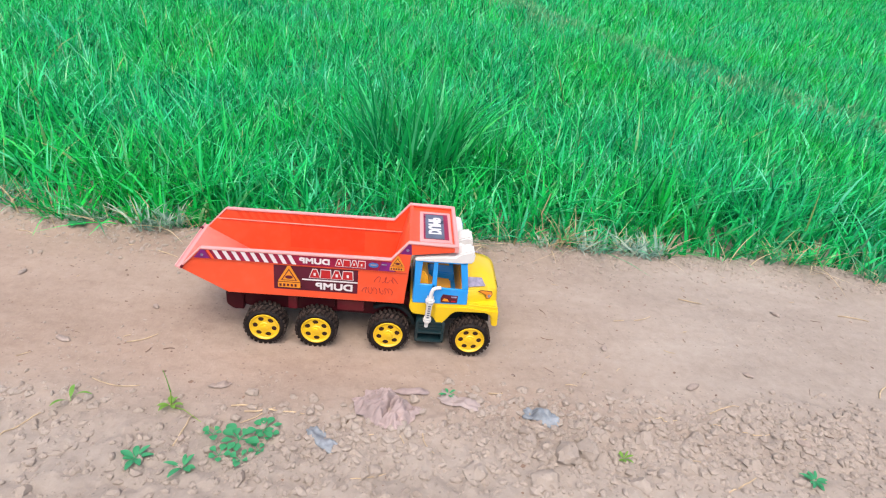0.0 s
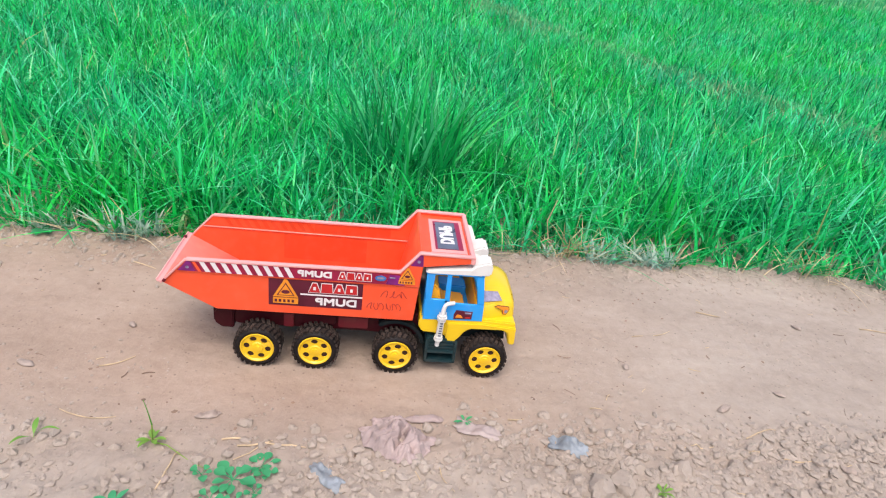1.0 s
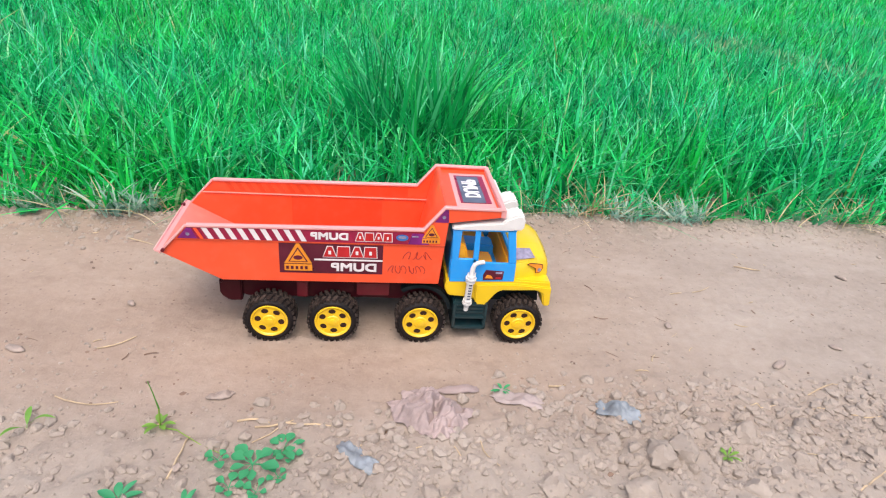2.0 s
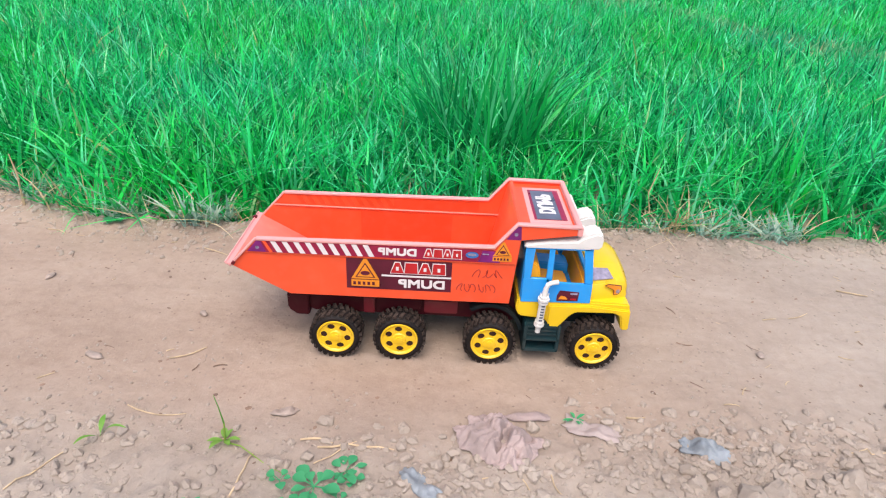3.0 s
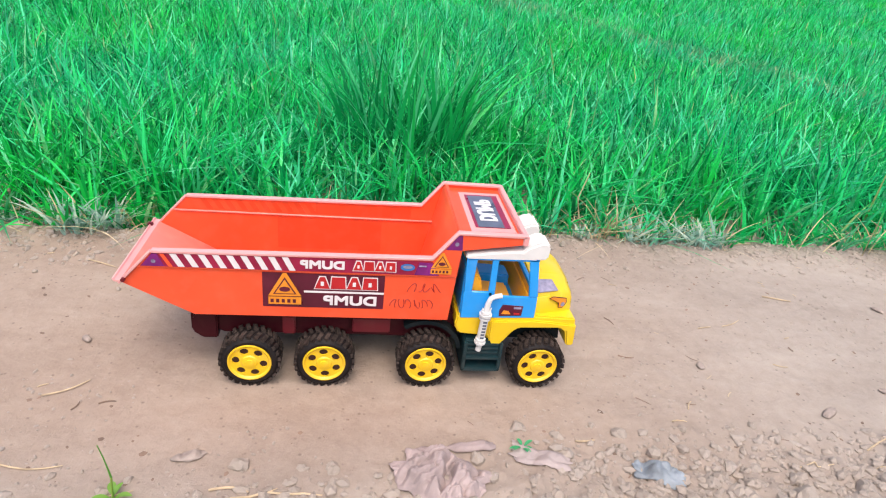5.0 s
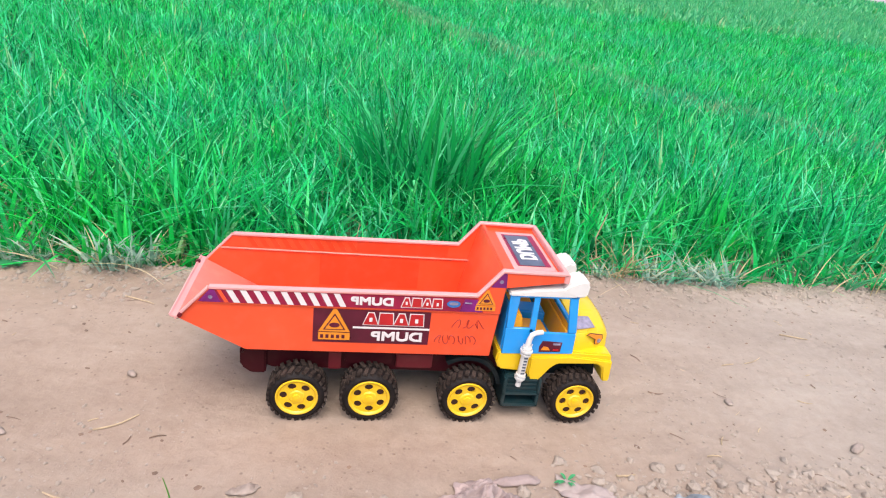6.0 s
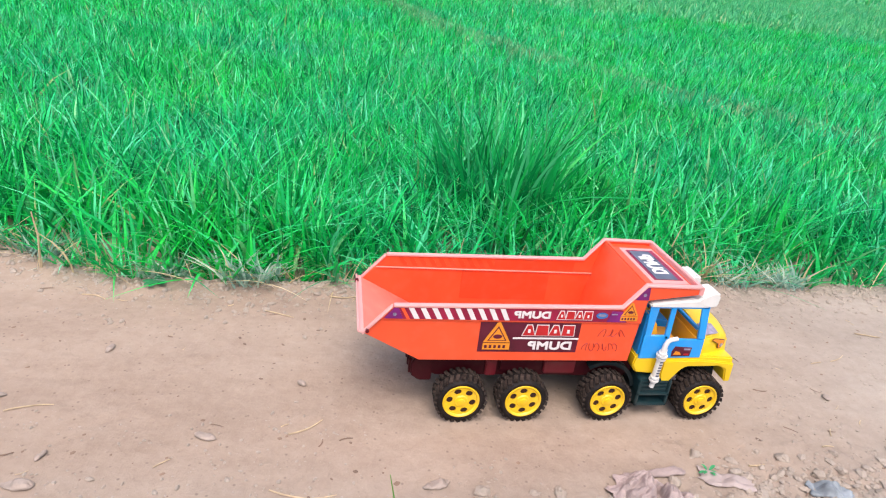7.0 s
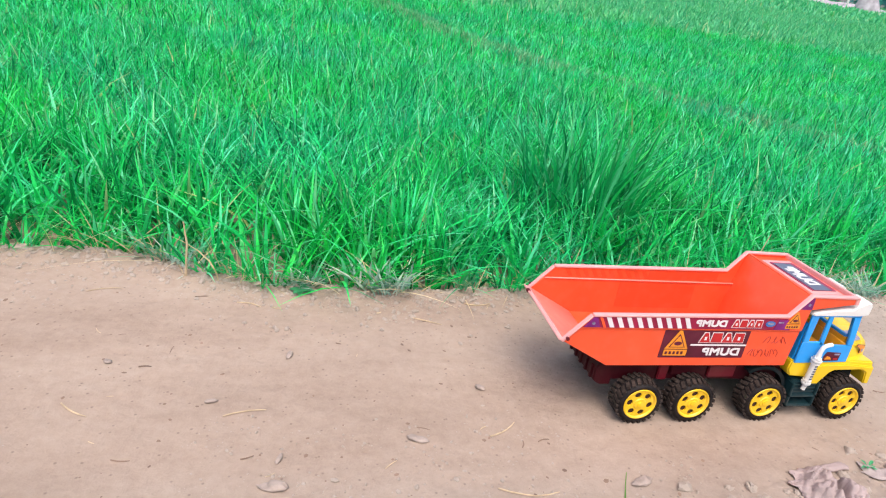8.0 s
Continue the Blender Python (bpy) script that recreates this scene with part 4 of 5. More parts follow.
# exhaust stack on both sides, step below it
for s in (-1, 1):
    yy = s * (CW + 0.0075)
    bm = bmesh.new()
    tube(bm, [(0.0895, yy, 0.050), (0.0900, yy, 0.056), (0.0900, yy, 0.059)], [0.0032, 0.0032, 0.0048], 14)
    tube(bm, [(0.0900, yy, 0.058), (0.0915, yy, 0.098)], 0.0045, 16)
    for z, r in ((0.062, 0.0065), (0.0655, 0.0058), (0.094, 0.0062), (0.0985, 0.0072), (0.1015, 0.0056)):
        tube(bm, [(0.0900 + (z - 0.06) * 0.038, yy, z - 0.0012), (0.0901 + (z - 0.06) * 0.038, yy, z + 0.0012)], r, 16)
    tube(bm, [(0.0916, yy, 0.100), (0.0926, yy, 0.113), (0.0945, yy, 0.1190), (0.0985, yy, 0.1215), (0.1065, yy, 0.1232)], [0.0036, 0.0031, 0.0029, 0.0028, 0.0028], 14)
    tube(bm, [(0.0875, yy, 0.099), (0.0872, yy, 0.107)], [0.0012, 0.0006], 6)
    tube(bm, [(0.0958, yy, 0.099), (0.0968, yy, 0.107)], [0.0012, 0.0006], 6)
    stack = part("exhaust_pipe", bm, M_WHITE, truck, "white plastic upright exhaust pipe")
    for k in range(6):
        bm = bmesh.new()
        lo, hi = sorted((yy + s * 0.0040, yy + s * 0.0048))
        box(bm, 0.0885 + 0.00018 * k, 0.0925 + 0.00018 * k, lo, hi, 0.0688 + 0.0041 * k, 0.0708 + 0.0041 * k)
        part("slot", bm, M_STK_GREY, stack, "", 0)
    lo, hi = sorted((s * 0.036, s * (CW + 0.002)))
    bm = bmesh.new()
    box(bm, 0.0745, 0.1180, lo, hi, 0.034, 0.060, 0.0015)
    step_box = part("cab_step", bm, M_TEAL, truck, "dark teal plastic cab step")
    lo, hi = sorted((s * 0.036, s * (CW + 0.006)))
    for z0, z1 in ((0.018, 0.0225), (0.0345, 0.0385)):
        bm = bmesh.new()
        box(bm, 0.0735, 0.1190, lo, hi, z0, z1, 0.001)
        part("tread_board", bm, M_TEAL, step_box)
    for x0 in (0.0735, 0.1150):
        bm = bmesh.new()
        box(bm, x0, x0 + 0.004, lo, hi, 0.018, 0.058, 0.001)
        part("step_side", bm, M_TEAL, step_box)
    lo, hi = sorted((s * (CW + 0.0018), s * (CW + 0.0042)))
    for z0 in (0.0425, 0.0480, 0.0535):
        bm = bmesh.new()
        box(bm, 0.0785, 0.1140, lo, hi, z0, z0 + 0.0026, 0.0006)
        part("step_rib", bm, M_TEAL, step_box)
    bm = bmesh.new()
    lo, hi = sorted((s * 0.038, s * 0.056))
    box(bm, 0.0765, 0.1160, lo, hi, 0.022, 0.036)
    part("step_back", bm, M_TEAL, step_box)

# wheels: one built, the rest share its meshes
R, W = 0.0330, 0.0265


def wheel_meshes():
    bm = bmesh.new()
    lathe(bm, [(0.0226, -W / 2), (0.0265, -W / 2 - 0.0006), (0.0297, -W / 2 + 0.0014), (0.0312, -W / 2 + 0.0045), (0.0312, W / 2 - 0.0045), (0.0297, W / 2 - 0.0014), (0.0265, W / 2), (0.0226, W / 2), (0.0216, W / 2 - 0.006), (0.0216, -W / 2 + 0.006)], 48, closed=True)
    tyre = finish(bm, "tyre", M_TYRE)
    bm = bmesh.new()
    for k in range(26):
        for row, (a, b, lag) in enumerate(((-W / 2 + 0.0005, -0.001, 0.0), (0.001, W / 2 - 0.0005, 0.5))):
            t = 2 * math.pi * (k + lag) / 26
            mat = Matrix.Rotation(-t, 4, "Y") @ Matrix.Translation((0.0313, (a + b) / 2, 0)) @ Matrix.Rotation(radians(18 if row else -18), 4, "X")
            g = bmesh.ops.create_cube(bm, size=1, matrix=mat @ Matrix.Diagonal((0.0030, b - a, 0.0044, 1)))
    lugs = finish(bm, "tread", M_TREAD, 0)
    bm = bmesh.new()
    y = -W / 2 + 0.0005

    def ring(r, yy, count=48, cx=0.0, cz=0.0, squash=1.0, turn=0.0):
        vs = []
        for k in range(count):
            t = 2 * math.pi * k / count
            px, pz = r * math.cos(t), r * squash * math.sin(t)
            vs.append(bm.verts.new((cx + px * math.cos(turn) - pz * math.sin(turn), yy, cz + px * math.sin(turn) + pz * math.cos(turn))))
        return vs

    def bridge(p, q):
        for k in range(len(p)):
            bm.faces.new((p[k], p[(k + 1) % len(p)], q[(k + 1) % len(p)], q[k]))

    lip = [ring(r, yy) for r, yy in ((0.0196, y + 0.0004), (0.0204, y - 0.0008), (0.0218, y - 0.0018), (0.0228, y - 0.0016), (0.0233, y - 0.0004))]
    hub = [ring(r, yy, 24) for r, yy in ((0.0088, y + 0.0002), (0.0076, y - 0.0010), (0.0050, y - 0.0014))]
    for p, q in list(zip(lip, lip[1:])) + list(zip(hub, hub[1:])):
        bridge(p, q)
    bm.faces.new(hub[-1])
    holes = []
    for h in range(6):
        t = 2 * math.pi * h / 6
        holes.append(ring(0.0041, y + 0.0003, 14, 0.0146 * math.cos(t), 0.0146 * math.sin(t), 1.15, t))
    face_edges = []
    for loop in [lip[0], hub[0]] + holes:
        for k in range(len(loop)):
            v0, v1 = loop[k], loop[(k + 1) % len(loop)]
            face_edges.append(bm.edges.get((v0, v1)) or bm.edges.new((v0, v1)))
    bmesh.ops.triangle_fill(bm, use_beauty=True, use_dissolve=False, edges=face_edges)
    for loop in holes:
        bridge(loop, [bm.verts.new(v.co + Vector((0, 0.0022, 0))) for v in loop])
    rim = finish(bm, "rim", M_RIM, 30)
    # dark disc added behind the rim holes so that they show dark
    bm = bmesh.new()
    lathe(bm, [(0.0217, y + 0.0022), (0.0217, y + 0.0060)], 24)
    back = finish(bm, "recess", M_DARKHOLE)
    bm = bmesh.new()
    lathe(bm, [(0.0046, y - 0.0010), (0.0042, y - 0.0024), (0.0018, y - 0.0028)], 16)
    cap = finish(bm, "hub_cap", M_RIM)
    return tyre, lugs, rim, back, cap


tyre_me, lug_me, rim_me, back_me, cap_me = wheel_meshes()
for s in (-1, 1):
    for k, wx in enumerate((-0.160, -0.081, 0.031, 0.161)):
        w = new("wheel", tyre_me)
        w.parent = truck
        w.matrix_basis = pose(wx, s * (0.0825 - W / 2), R - 0.0006, 0, 17 * k + 9, 0 if s < 0 else 180)
        tagged(w, "dusty black treaded wheel with yellow rim")
        for nm, m in (("tread", lug_me), ("rim", rim_me), ("recess", back_me), ("hub_cap", cap_me)):
            o = new(nm, m)
            o.parent = w
for wx in (-0.160, -0.081, 0.031, 0.161):
    bm = bmesh.new()
    lathe(bm, [(0.003, -0.066), (0.003, 0.066)], 12, "y", (wx, 0, R))
    part("axle", bm, M_BLACK, chassis)
    bm = bmesh.new()
    box(bm, wx - 0.007, wx + 0.007, -0.024, 0.024, R - 0.002, 0.046, 0.001)
    part("axle_mount", bm, M_MAROON, chassis)

# ---------------------------------------------------------------- weeds and tufts
def bunch(name, label, category, x, y, seed, n, spread, h, w, mat, lean=(0.3, 0.25), bend=0.5, levels=5, droop=0.0, group="", radial=True):
    """A rooted bunch of blades spreading from one spot."""
    rng = np.random.default_rng(seed)
    r, t = spread * np.sqrt(rng.uniform(0, 1, n)), rng.uniform(0, 2 * np.pi, n)
    px, py = r * np.cos(t), r * np.sin(t)
    z0 = float(height(x, y))
    pz = height(x + px, y + py) - z0 - 0.003
    hh = h * rng.uniform(0.45, 1.1, n)
    az = t + rng.normal(0, 0.7, n) if radial else rng.uniform(0, 2 * np.pi, n)
    v, f, tip = blades(rng, px, py, pz, hh, w * rng.uniform(0.6, 1.3, n), np.abs(rng.normal(*lean, n)), np.abs(rng.normal(bend, 0.3, n)), levels, az)
    if droop:
        v[:, 2] = np.maximum(v[:, 2], 0.001)
    ob = new(name, blade_mesh(name, v, f, tip, mat))
    ob.location = (x, y, z0)
    return tagged(ob, label, category, group)


def tuft(label, x, y, seed, shoots, spread, h, lean):
    """A tall tuft: shoots of a few dozen blades each round one root."""
    root = thing("grass_tuft", label, "grass tuft", (x, y, float(height(x, y))), "tall tufts in the crop")
    for k in range(shoots):
        rng = np.random.default_rng(seed * 100 + k)
        a, r = 2.4 * k, spread * math.sqrt((k + 0.5) / shoots)
        cx, cy, n = r * math.cos(a), r * math.sin(a), 16
        az = rng.normal(a, 1.2, n)
        v, f, t = blades(rng, cx + rng.normal(0, 0.012, n), cy + rng.normal(0, 0.012, n), np.full(n, -0.004), h * rng.uniform(0.55, 1.12, n), 0.0095 * rng.uniform(0.6, 1.3, n),
                         np.abs(rng.normal(*lean, n)), np.abs(rng.normal(0.28, 0.22, n)), 6, az)
        ob = new("shoot", blade_mesh("shoot", v, f, t, M_TUFT))
        ob.parent = root


tuft("tall dark green grass tuft standing above the crop", 0.06, 0.66, 11, 20, 0.13, 0.335, (0.12, 0.12))
tuft("dark green grass tuft leaning out of the crop", 0.27, 0.74, 12, 6, 0.08, 0.21, (0.25, 0.15))
for k, (x, n, s, h) in enumerate(((0.47, 110, 0.05, 0.085), (0.58, 170, 0.06, 0.095), (0.36, 40, 0.04, 0.06), (-0.46, 150, 0.055, 0.10), (-0.60, 70, 0.045, 0.08), (-0.80, 70, 0.05, 0.08))):
    bunch("wiry_weed", "grey-green wiry weed sprawling on the path edge", "weed", x, float(edge_y(np.array(x))) + 0.018, 20 + k, n, s * 0.9, h * 0.62, 0.0052, M_GREYGREEN, (0.5, 0.35), 0.5, 4, 1, "weeds along the path edge", False)
for k, (x, n, h) in enumerate(((0.30, 20, 0.08), (0.37, 26, 0.10), (0.43, 20, 0.12), (0.62, 16, 0.10), (-0.72, 18, 0.10), (-0.46, 12, 0.08), (1.0, 16, 0.10), (-0.93, 18, 0.09), (-0.83, 16, 0.08))):
    bunch("dry_grass_clump", "straw-coloured dry grass clump on the path edge", "dry grass", x, float(edge_y(np.array(x))) + 0.016, 40 + k, n, 0.04, h, 0.0030, M_DRY, (0.5, 0.4), 0.5, 5, 1, "dry clumps along the path edge")

rr = random.Random(64)
for k in range(22):
    x = -1.12 + 0.105 * k + rr.uniform(-0.04, 0.04)
    bunch("dry_grass_clump", "tangled tan dry grass lying along the path edge", "dry grass", x, float(edge_y(np.array(x))) + rr.uniform(0.004, 0.03), 130 + k, rr.randint(7, 18), 0.045, rr.uniform(0.05, 0.10), 0.0026, M_DRY, (0.8, 0.5), 0.7, 5, 1, "dry clumps along the path edge", False)

# loose creeping green weeds that spill over the edge
for k in range(26):
    rr = random.Random(90 + k)
    x = -1.15 + 0.095 * k + rr.uniform(-0.03, 0.03)
    y = float(edge_y(np.array(x))) + rr.uniform(0.0, 0.03)
    bunch("edge_grass_clump", "low green grass clump leaning over the path edge", "grass clump", x, y, 90 + k, rr.randint(18, 42), 0.03, rr.uniform(0.06, 0.12), 0.0045, M_GRASS if k % 3 else M_WEED, (0.5, 0.3), 0.5, 4, 0, "grass clumps along the path edge")

# dead stalks standing in the crop
def stalk(x, y, pts, r, label="pale dry stalk standing at the crop edge"):
    bm = bmesh.new()
    tube(bm, pts, [r * (1 - 0.6 * i / (len(pts) - 1)) for i in range(len(pts))], 6)
    ob = new("dry_stalk", finish(bm, "dry_stalk", M_STRAW))
    ob.location = (x, y, float(height(x, y)) - 0.003)
    return tagged(ob, label, "stalk", "dry stalks")


stalk(0.36, 0.36, [(0, 0, 0), (0.002, 0, 0.05), (-0.006, 0.004, 0.085), (0.006, 0.004, 0.135)], 0.0022)
stalk(0.37, 0.36, [(0, 0, 0), (-0.012, 0, 0.04), (-0.045, 0.004, 0.062)], 0.0016)
stalk(0.40, 0.35, [(0, 0, 0), (0.03, 0, 0.045), (0.085, 0, 0.066)], 0.0018)
stalk(-0.79, 0.29, [(0, 0, 0), (0.004, 0, 0.06), (0.0, 0.0, 0.10)], 0.0026)
stalk(0.62, 0.37, [(0, 0, 0), (0.04, -0.01, 0.03), (0.10, -0.01, 0.028)], 0.0016)
stalk(-0.12, 0.30, [(0, 0, 0), (0.02, 0, 0.05), (0.028, 0, 0.10)], 0.0014)
stalk(1.02, 0.34, [(0, 0, 0), (-0.02, 0, 0.05), (-0.07, 0, 0.075)], 0.0018)


def sprig(name, label, x, y, seed, n, length, width, mat, rise=0.5, stems=(), blade=0.12):
    """A small seedling: oval leaves on short stems round a crown."""
    rr = random.Random(seed)
    z = float(height(x, y))
    root = thing(name, label, "weed", (x, y, z), "small weeds on the path")
    for k in range(n):
        a = 2 * math.pi * k / n + rr.uniform(-0.4, 0.4)
        ln, wd = length * rr.uniform(0.6, 1.15), width * rr.uniform(0.7, 1.2)
        lift = rise * rr.uniform(0.4, 1.2)
        bm = bmesh.new()
        rows = []
        for i in range(9):
            s = i / 8
            half = max(wd * 0.05, wd / 2 * math.sin(math.pi * min(0.97, max(0, (s - blade) / (1 - blade)))) ** 0.7)
            c = Vector((ln * s, 0, ln * lift * (s - 0.6 * s * s) + 0.002))
            rows.append([bm.verts.new(c + Vector((0, -half, half * 0.35))), bm.verts.new(c), bm.verts.new(c + Vector((0, half, half * 0.35)))])
        for p, q in zip(rows, rows[1:]):
            bm.faces.new((p[0], p[1], q[1], q[0]))
            bm.faces.new((p[1], p[2], q[2], q[1]))
        bmesh.ops.transform(bm, matrix=Matrix.Rotation(a, 4, "Z"), verts=bm.verts[:])
        part("leaf", bm, mat, root)
    for pts, r in stems:
        bm = bmesh.new()
        tube(bm, pts, [r, r * 0.8, r * 0.5, r * 0.3][:len(pts)], 6)
        part("stem", bm, M_SPROUT, root)
    return root


sprig("broadleaf_weed", "low green broad-leaved weed growing on the path", -0.147, -0.300, 1, 10, 0.026, 0.012, M_WEED, 0.6, (), 0.42)
sprig("broadleaf_weed", "low green broad-leaved weed growing on the path", -0.120, -0.278, 2, 7, 0.020, 0.010, M_WEED, 0.6, (), 0.42)
for k, (ox, oy) in enumerate(((-0.035, 0.006), (0.026, -0.012), (0.008, -0.030), (-0.018, -0.026), (0.034, 0.012))):
    sprig("broadleaf_weed", "small pale green broad-leaved weed on the path", -0.147 + ox, -0.300 + oy, 30 + k, 5, 0.015, 0.0085, M_WEED, 0.9, (), 0.4)
sprig("sprout", "tiny green sprout with a thin upright stem", -0.252, -0.243, 3, 6, 0.020, 0.006, M_SPROUT, 1.0, [([(0, 0, 0), (0.001, 0.002, 0.025), (-0.003, 0.004, 0.045), (-0.006, 0.004, 0.06)], 0.0012), ([(0, 0, 0), (0.02, -0.01, 0.006), (0.05, -0.03, 0.004), (0.08, -0.045, 0.003)], 0.001)])
sprig("sprout", "bright green sprout beside a dusty rag", 0.126, -0.190, 4, 8, 0.015, 0.0035, M_WEED, 1.0)
sprig("sprout", "yellow-green sprig among earth clods", 0.358, -0.300, 5, 9, 0.013, 0.0035, M_SPROUT, 1.0)
sprig("broadleaf_weed", "low green weed at the foot of the bank", -0.262, -0.335, 6, 12, 0.02, 0.007, M_WEED, 0.7)
sprig("sprout", "green leaf shoot at the foot of the bank", -0.202, -0.345, 7, 6, 0.022, 0.007, M_WEED, 1.2)
sprig("sprout", "two-leaved thin sprout on the path", -0.382, -0.245, 8, 3, 0.032, 0.005, M_SPROUT, 1.6)
sprig("broadleaf_weed", "small green weed on the path verge", 0.618, -0.320, 9, 12, 0.02, 0.006, M_WEED, 0.5)
sprig("sprout", "small green sprout on the path verge", 0.798, -0.27, 10, 7, 0.02, 0.007, M_WEED, 0.8)
sprig("sprout", "small green sprout on the path verge", -0.522, -0.27, 13, 7, 0.022, 0.007, M_WEED, 0.8)
sprig("broadleaf_weed", "small green weed by the crop edge", -0.60, 0.235, 14, 8, 0.02, 0.012, M_WEED, 0.6)


# ---------------------------------------------------------------- earth clods and crumbs
def clod_mesh(seed, sub=3):
    rr = random.Random(seed)
    bm = bmesh.new()
    bmesh.ops.create_icosphere(bm, subdivisions=sub, radius=1)
    off = Vector((rr.uniform(0, 50), rr.uniform(0, 50), rr.uniform(0, 50)))
    for v in bm.verts:
        d = 1 + 0.38 * noise.noise(v.co * 1.1 + off) + 0.20 * noise.noise(v.co * 2.7 + off)
        v.co = Vector((v.co.x * d, v.co.y * d * 0.85, v.co.z * d * 0.62))
    for _ in range(5):
        n = Vector((rr.uniform(-1, 1), rr.uniform(-1, 1), rr.uniform(-0.2, 1))).normalized()
        cut = rr.uniform(0.45, 0.75)
        for v in bm.verts:
            over = v.co.dot(n) - cut * 0.8
            if over > 0:
                v.co -= n * over * 0.6
    for v in bm.verts:
        v.co += v.co.normalized() * (0.10 * noise.noise(v.co * 4 + off) + 0.13 * noise.noise(v.co * 8 + off))
    return finish(bm, "earth_clod", M_CLOD, 34)


CLODS = [clod_mesh(100 + k) for k in range(7)]
rr = random.Random(77)
big = [(0.313, -0.285, 0.022), (0.343, -0.262, 0.015), (0.393, -0.268, 0.016), (0.278, -0.300, 0.020), (0.198, -0.292, 0.014), (0.233, -0.275, 0.012), (0.078, -0.300, 0.013), (0.478, -0.255, 0.017),
       (0.538, -0.30, 0.019), (0.448, -0.31, 0.016), (0.158, -0.335, 0.017), (0.248, -0.345, 0.020), (0.368, -0.340, 0.015), (0.028, -0.335, 0.013), (0.608, -0.265, 0.013)]
for _ in range(130):
    x = rr.choice((rr.uniform(-0.15, 0.75), rr.uniform(-0.7, 0.9)))
    big.append((x, rr.uniform(-0.42, -0.195 if x < 0.1 else -0.155), rr.uniform(0.005, 0.0135)))
for _ in range(60):
    x = rr.uniform(-1.1, 1.2)
    big.append((x, float(edge_y(np.array(x))) - rr.uniform(0.0, 0.05), rr.uniform(0.004, 0.011)))
for k, (x, y, s) in enumerate(big):
    s *= 1.05 if k < 15 else 0.75
    ob = new("earth_clod", CLODS[k % 7])
    ob.matrix_basis = pose(x, y, float(height(x, y)) + s * 0.10, rr.uniform(-20, 20), rr.uniform(-20, 20), rr.uniform(0, 360)) @ Matrix.Diagonal((s, s, s, 1))
    tagged(ob, "crumbly dry earth clod lying on the path verge" if y < 0 else "crumbly dry earth clod at the crop edge", "earth clod", "earth clods")


def crumbs(name, label, seed, n, mat, pick, flat=0.88):
    """Many tiny lumps in one mesh."""
    rng = np.random.default_rng(seed)
    bm = bmesh.new()
    bmesh.ops.create_icosphere(bm, subdivisions=1, radius=1)
    base = np.array([v.co[:] for v in bm.verts])
    tri = np.array([[v.index for v in f.verts] for f in bm.faces])
    bm.free()
    x, y, s = pick(rng, n)
    n = len(x)
    turn = rng.uniform(0, 2 * np.pi, n)
    c, q = np.cos(turn), np.sin(turn)
    jit = base[None] * (1 + 0.13 * rng.normal(0, 1, (n, len(base), 1))).clip(0.6, 1.4)
    sx, sy, sz = s * rng.uniform(0.8, 1.4, n), s * rng.uniform(0.6, 1.0, n), s * flat * rng.uniform(0.6, 1.1, n)
    px, py = jit[:, :, 0] * sx[:, None], jit[:, :, 1] * sy[:, None]
    v = np.stack([x[:, None] + px * c[:, None] - py * q[:, None], y[:, None] + px * q[:, None] + py * c[:, None], (height(x, y) - sz * 0.05)[:, None] + jit[:, :, 2] * sz[:, None]], 2)
    f = (tri[None] + (np.arange(n) * len(base))[:, None, None]).reshape(-1, 3)
    ob = new(name, blade_mesh(name, v.reshape(-1, 3), [], f, mat))
    ob.data.polygons.foreach_set("use_smooth", np.zeros(len(f), bool))
    return tagged(ob, label, "soil crumbs", kind="stuff")


def verge(rng, n):
    x, y = rng.uniform(-1.2, 1.4, n), -0.13 - np.abs(rng.normal(0, 0.15, n))
    keep = rng.uniform(0, 1, n) < np.clip(0.45 + 0.55 * step(-0.45, 0.0, x + 0.3 * fnoise(x * 5, y * 5, 61)), 0, 1) * step(-0.16, -0.30, y - 0.03 * np.tanh(4 * x - 0.4) + 0.06 * fnoise(x * 4, y * 4, 62)) * np.clip(0.75 + 0.9 * fnoise(x * 9, y * 9, 63), 0.1, 1)
    keep &= y > -0.52
    x, y = x[keep], y[keep]
    return x, y, 0.0012 + 0.0066 * rng.uniform(0, 1, len(x)) ** 3.4


def lip(rng, n):
    x = rng.uniform(-1.25, 1.5, n)
    y = edge_y(x) - np.abs(rng.normal(0, 0.06, n)) + 0.03
    return x, y, 0.001 + 0.0050 * rng.uniform(0, 1, n) ** 3


def path(rng, n):
    x, y = rng.uniform(-1.25, 1.5, n), rng.uniform(-0.35, 0.28, n)
    keep = (fnoise(x * 6, y * 9, 71) > 0.05) & ~((x > -0.25) & (x < 0.22) & (y > -0.11) & (y < 0.08))
    return x[keep], y[keep], 0.0006 + 0.0024 * rng.uniform(0, 1, keep.sum()) ** 3


crumbs("soil_crumbs", "crumbled dry soil along the near verge", 5, 36000, M_CLOD, verge)
crumbs("soil_crumbs", "loose dry soil crumbs along the crop edge", 6, 9000, M_CLOD, lip)
crumbs("soil_grit", "fine loose grit on the beaten path", 7, 11000, M_CLOD, path)


def chips(rng, n):
    x, y = rng.uniform(-1.25, 1.5, n), rng.uniform(-0.42, 0.27, n)
    keep = (fnoise(x * 4, y * 6, 81) > -0.15) & ~((x > -0.25) & (x < 0.22) & (y > -0.11) & (y < 0.08))
    return x[keep], y[keep], 0.0009 + 0.0030 * rng.uniform(0, 1, keep.sum()) ** 2.5


crumbs("plant_litter", "dark bits of dry leaf and twig on the path", 8, 620, M_CHIP, chips, 0.22)


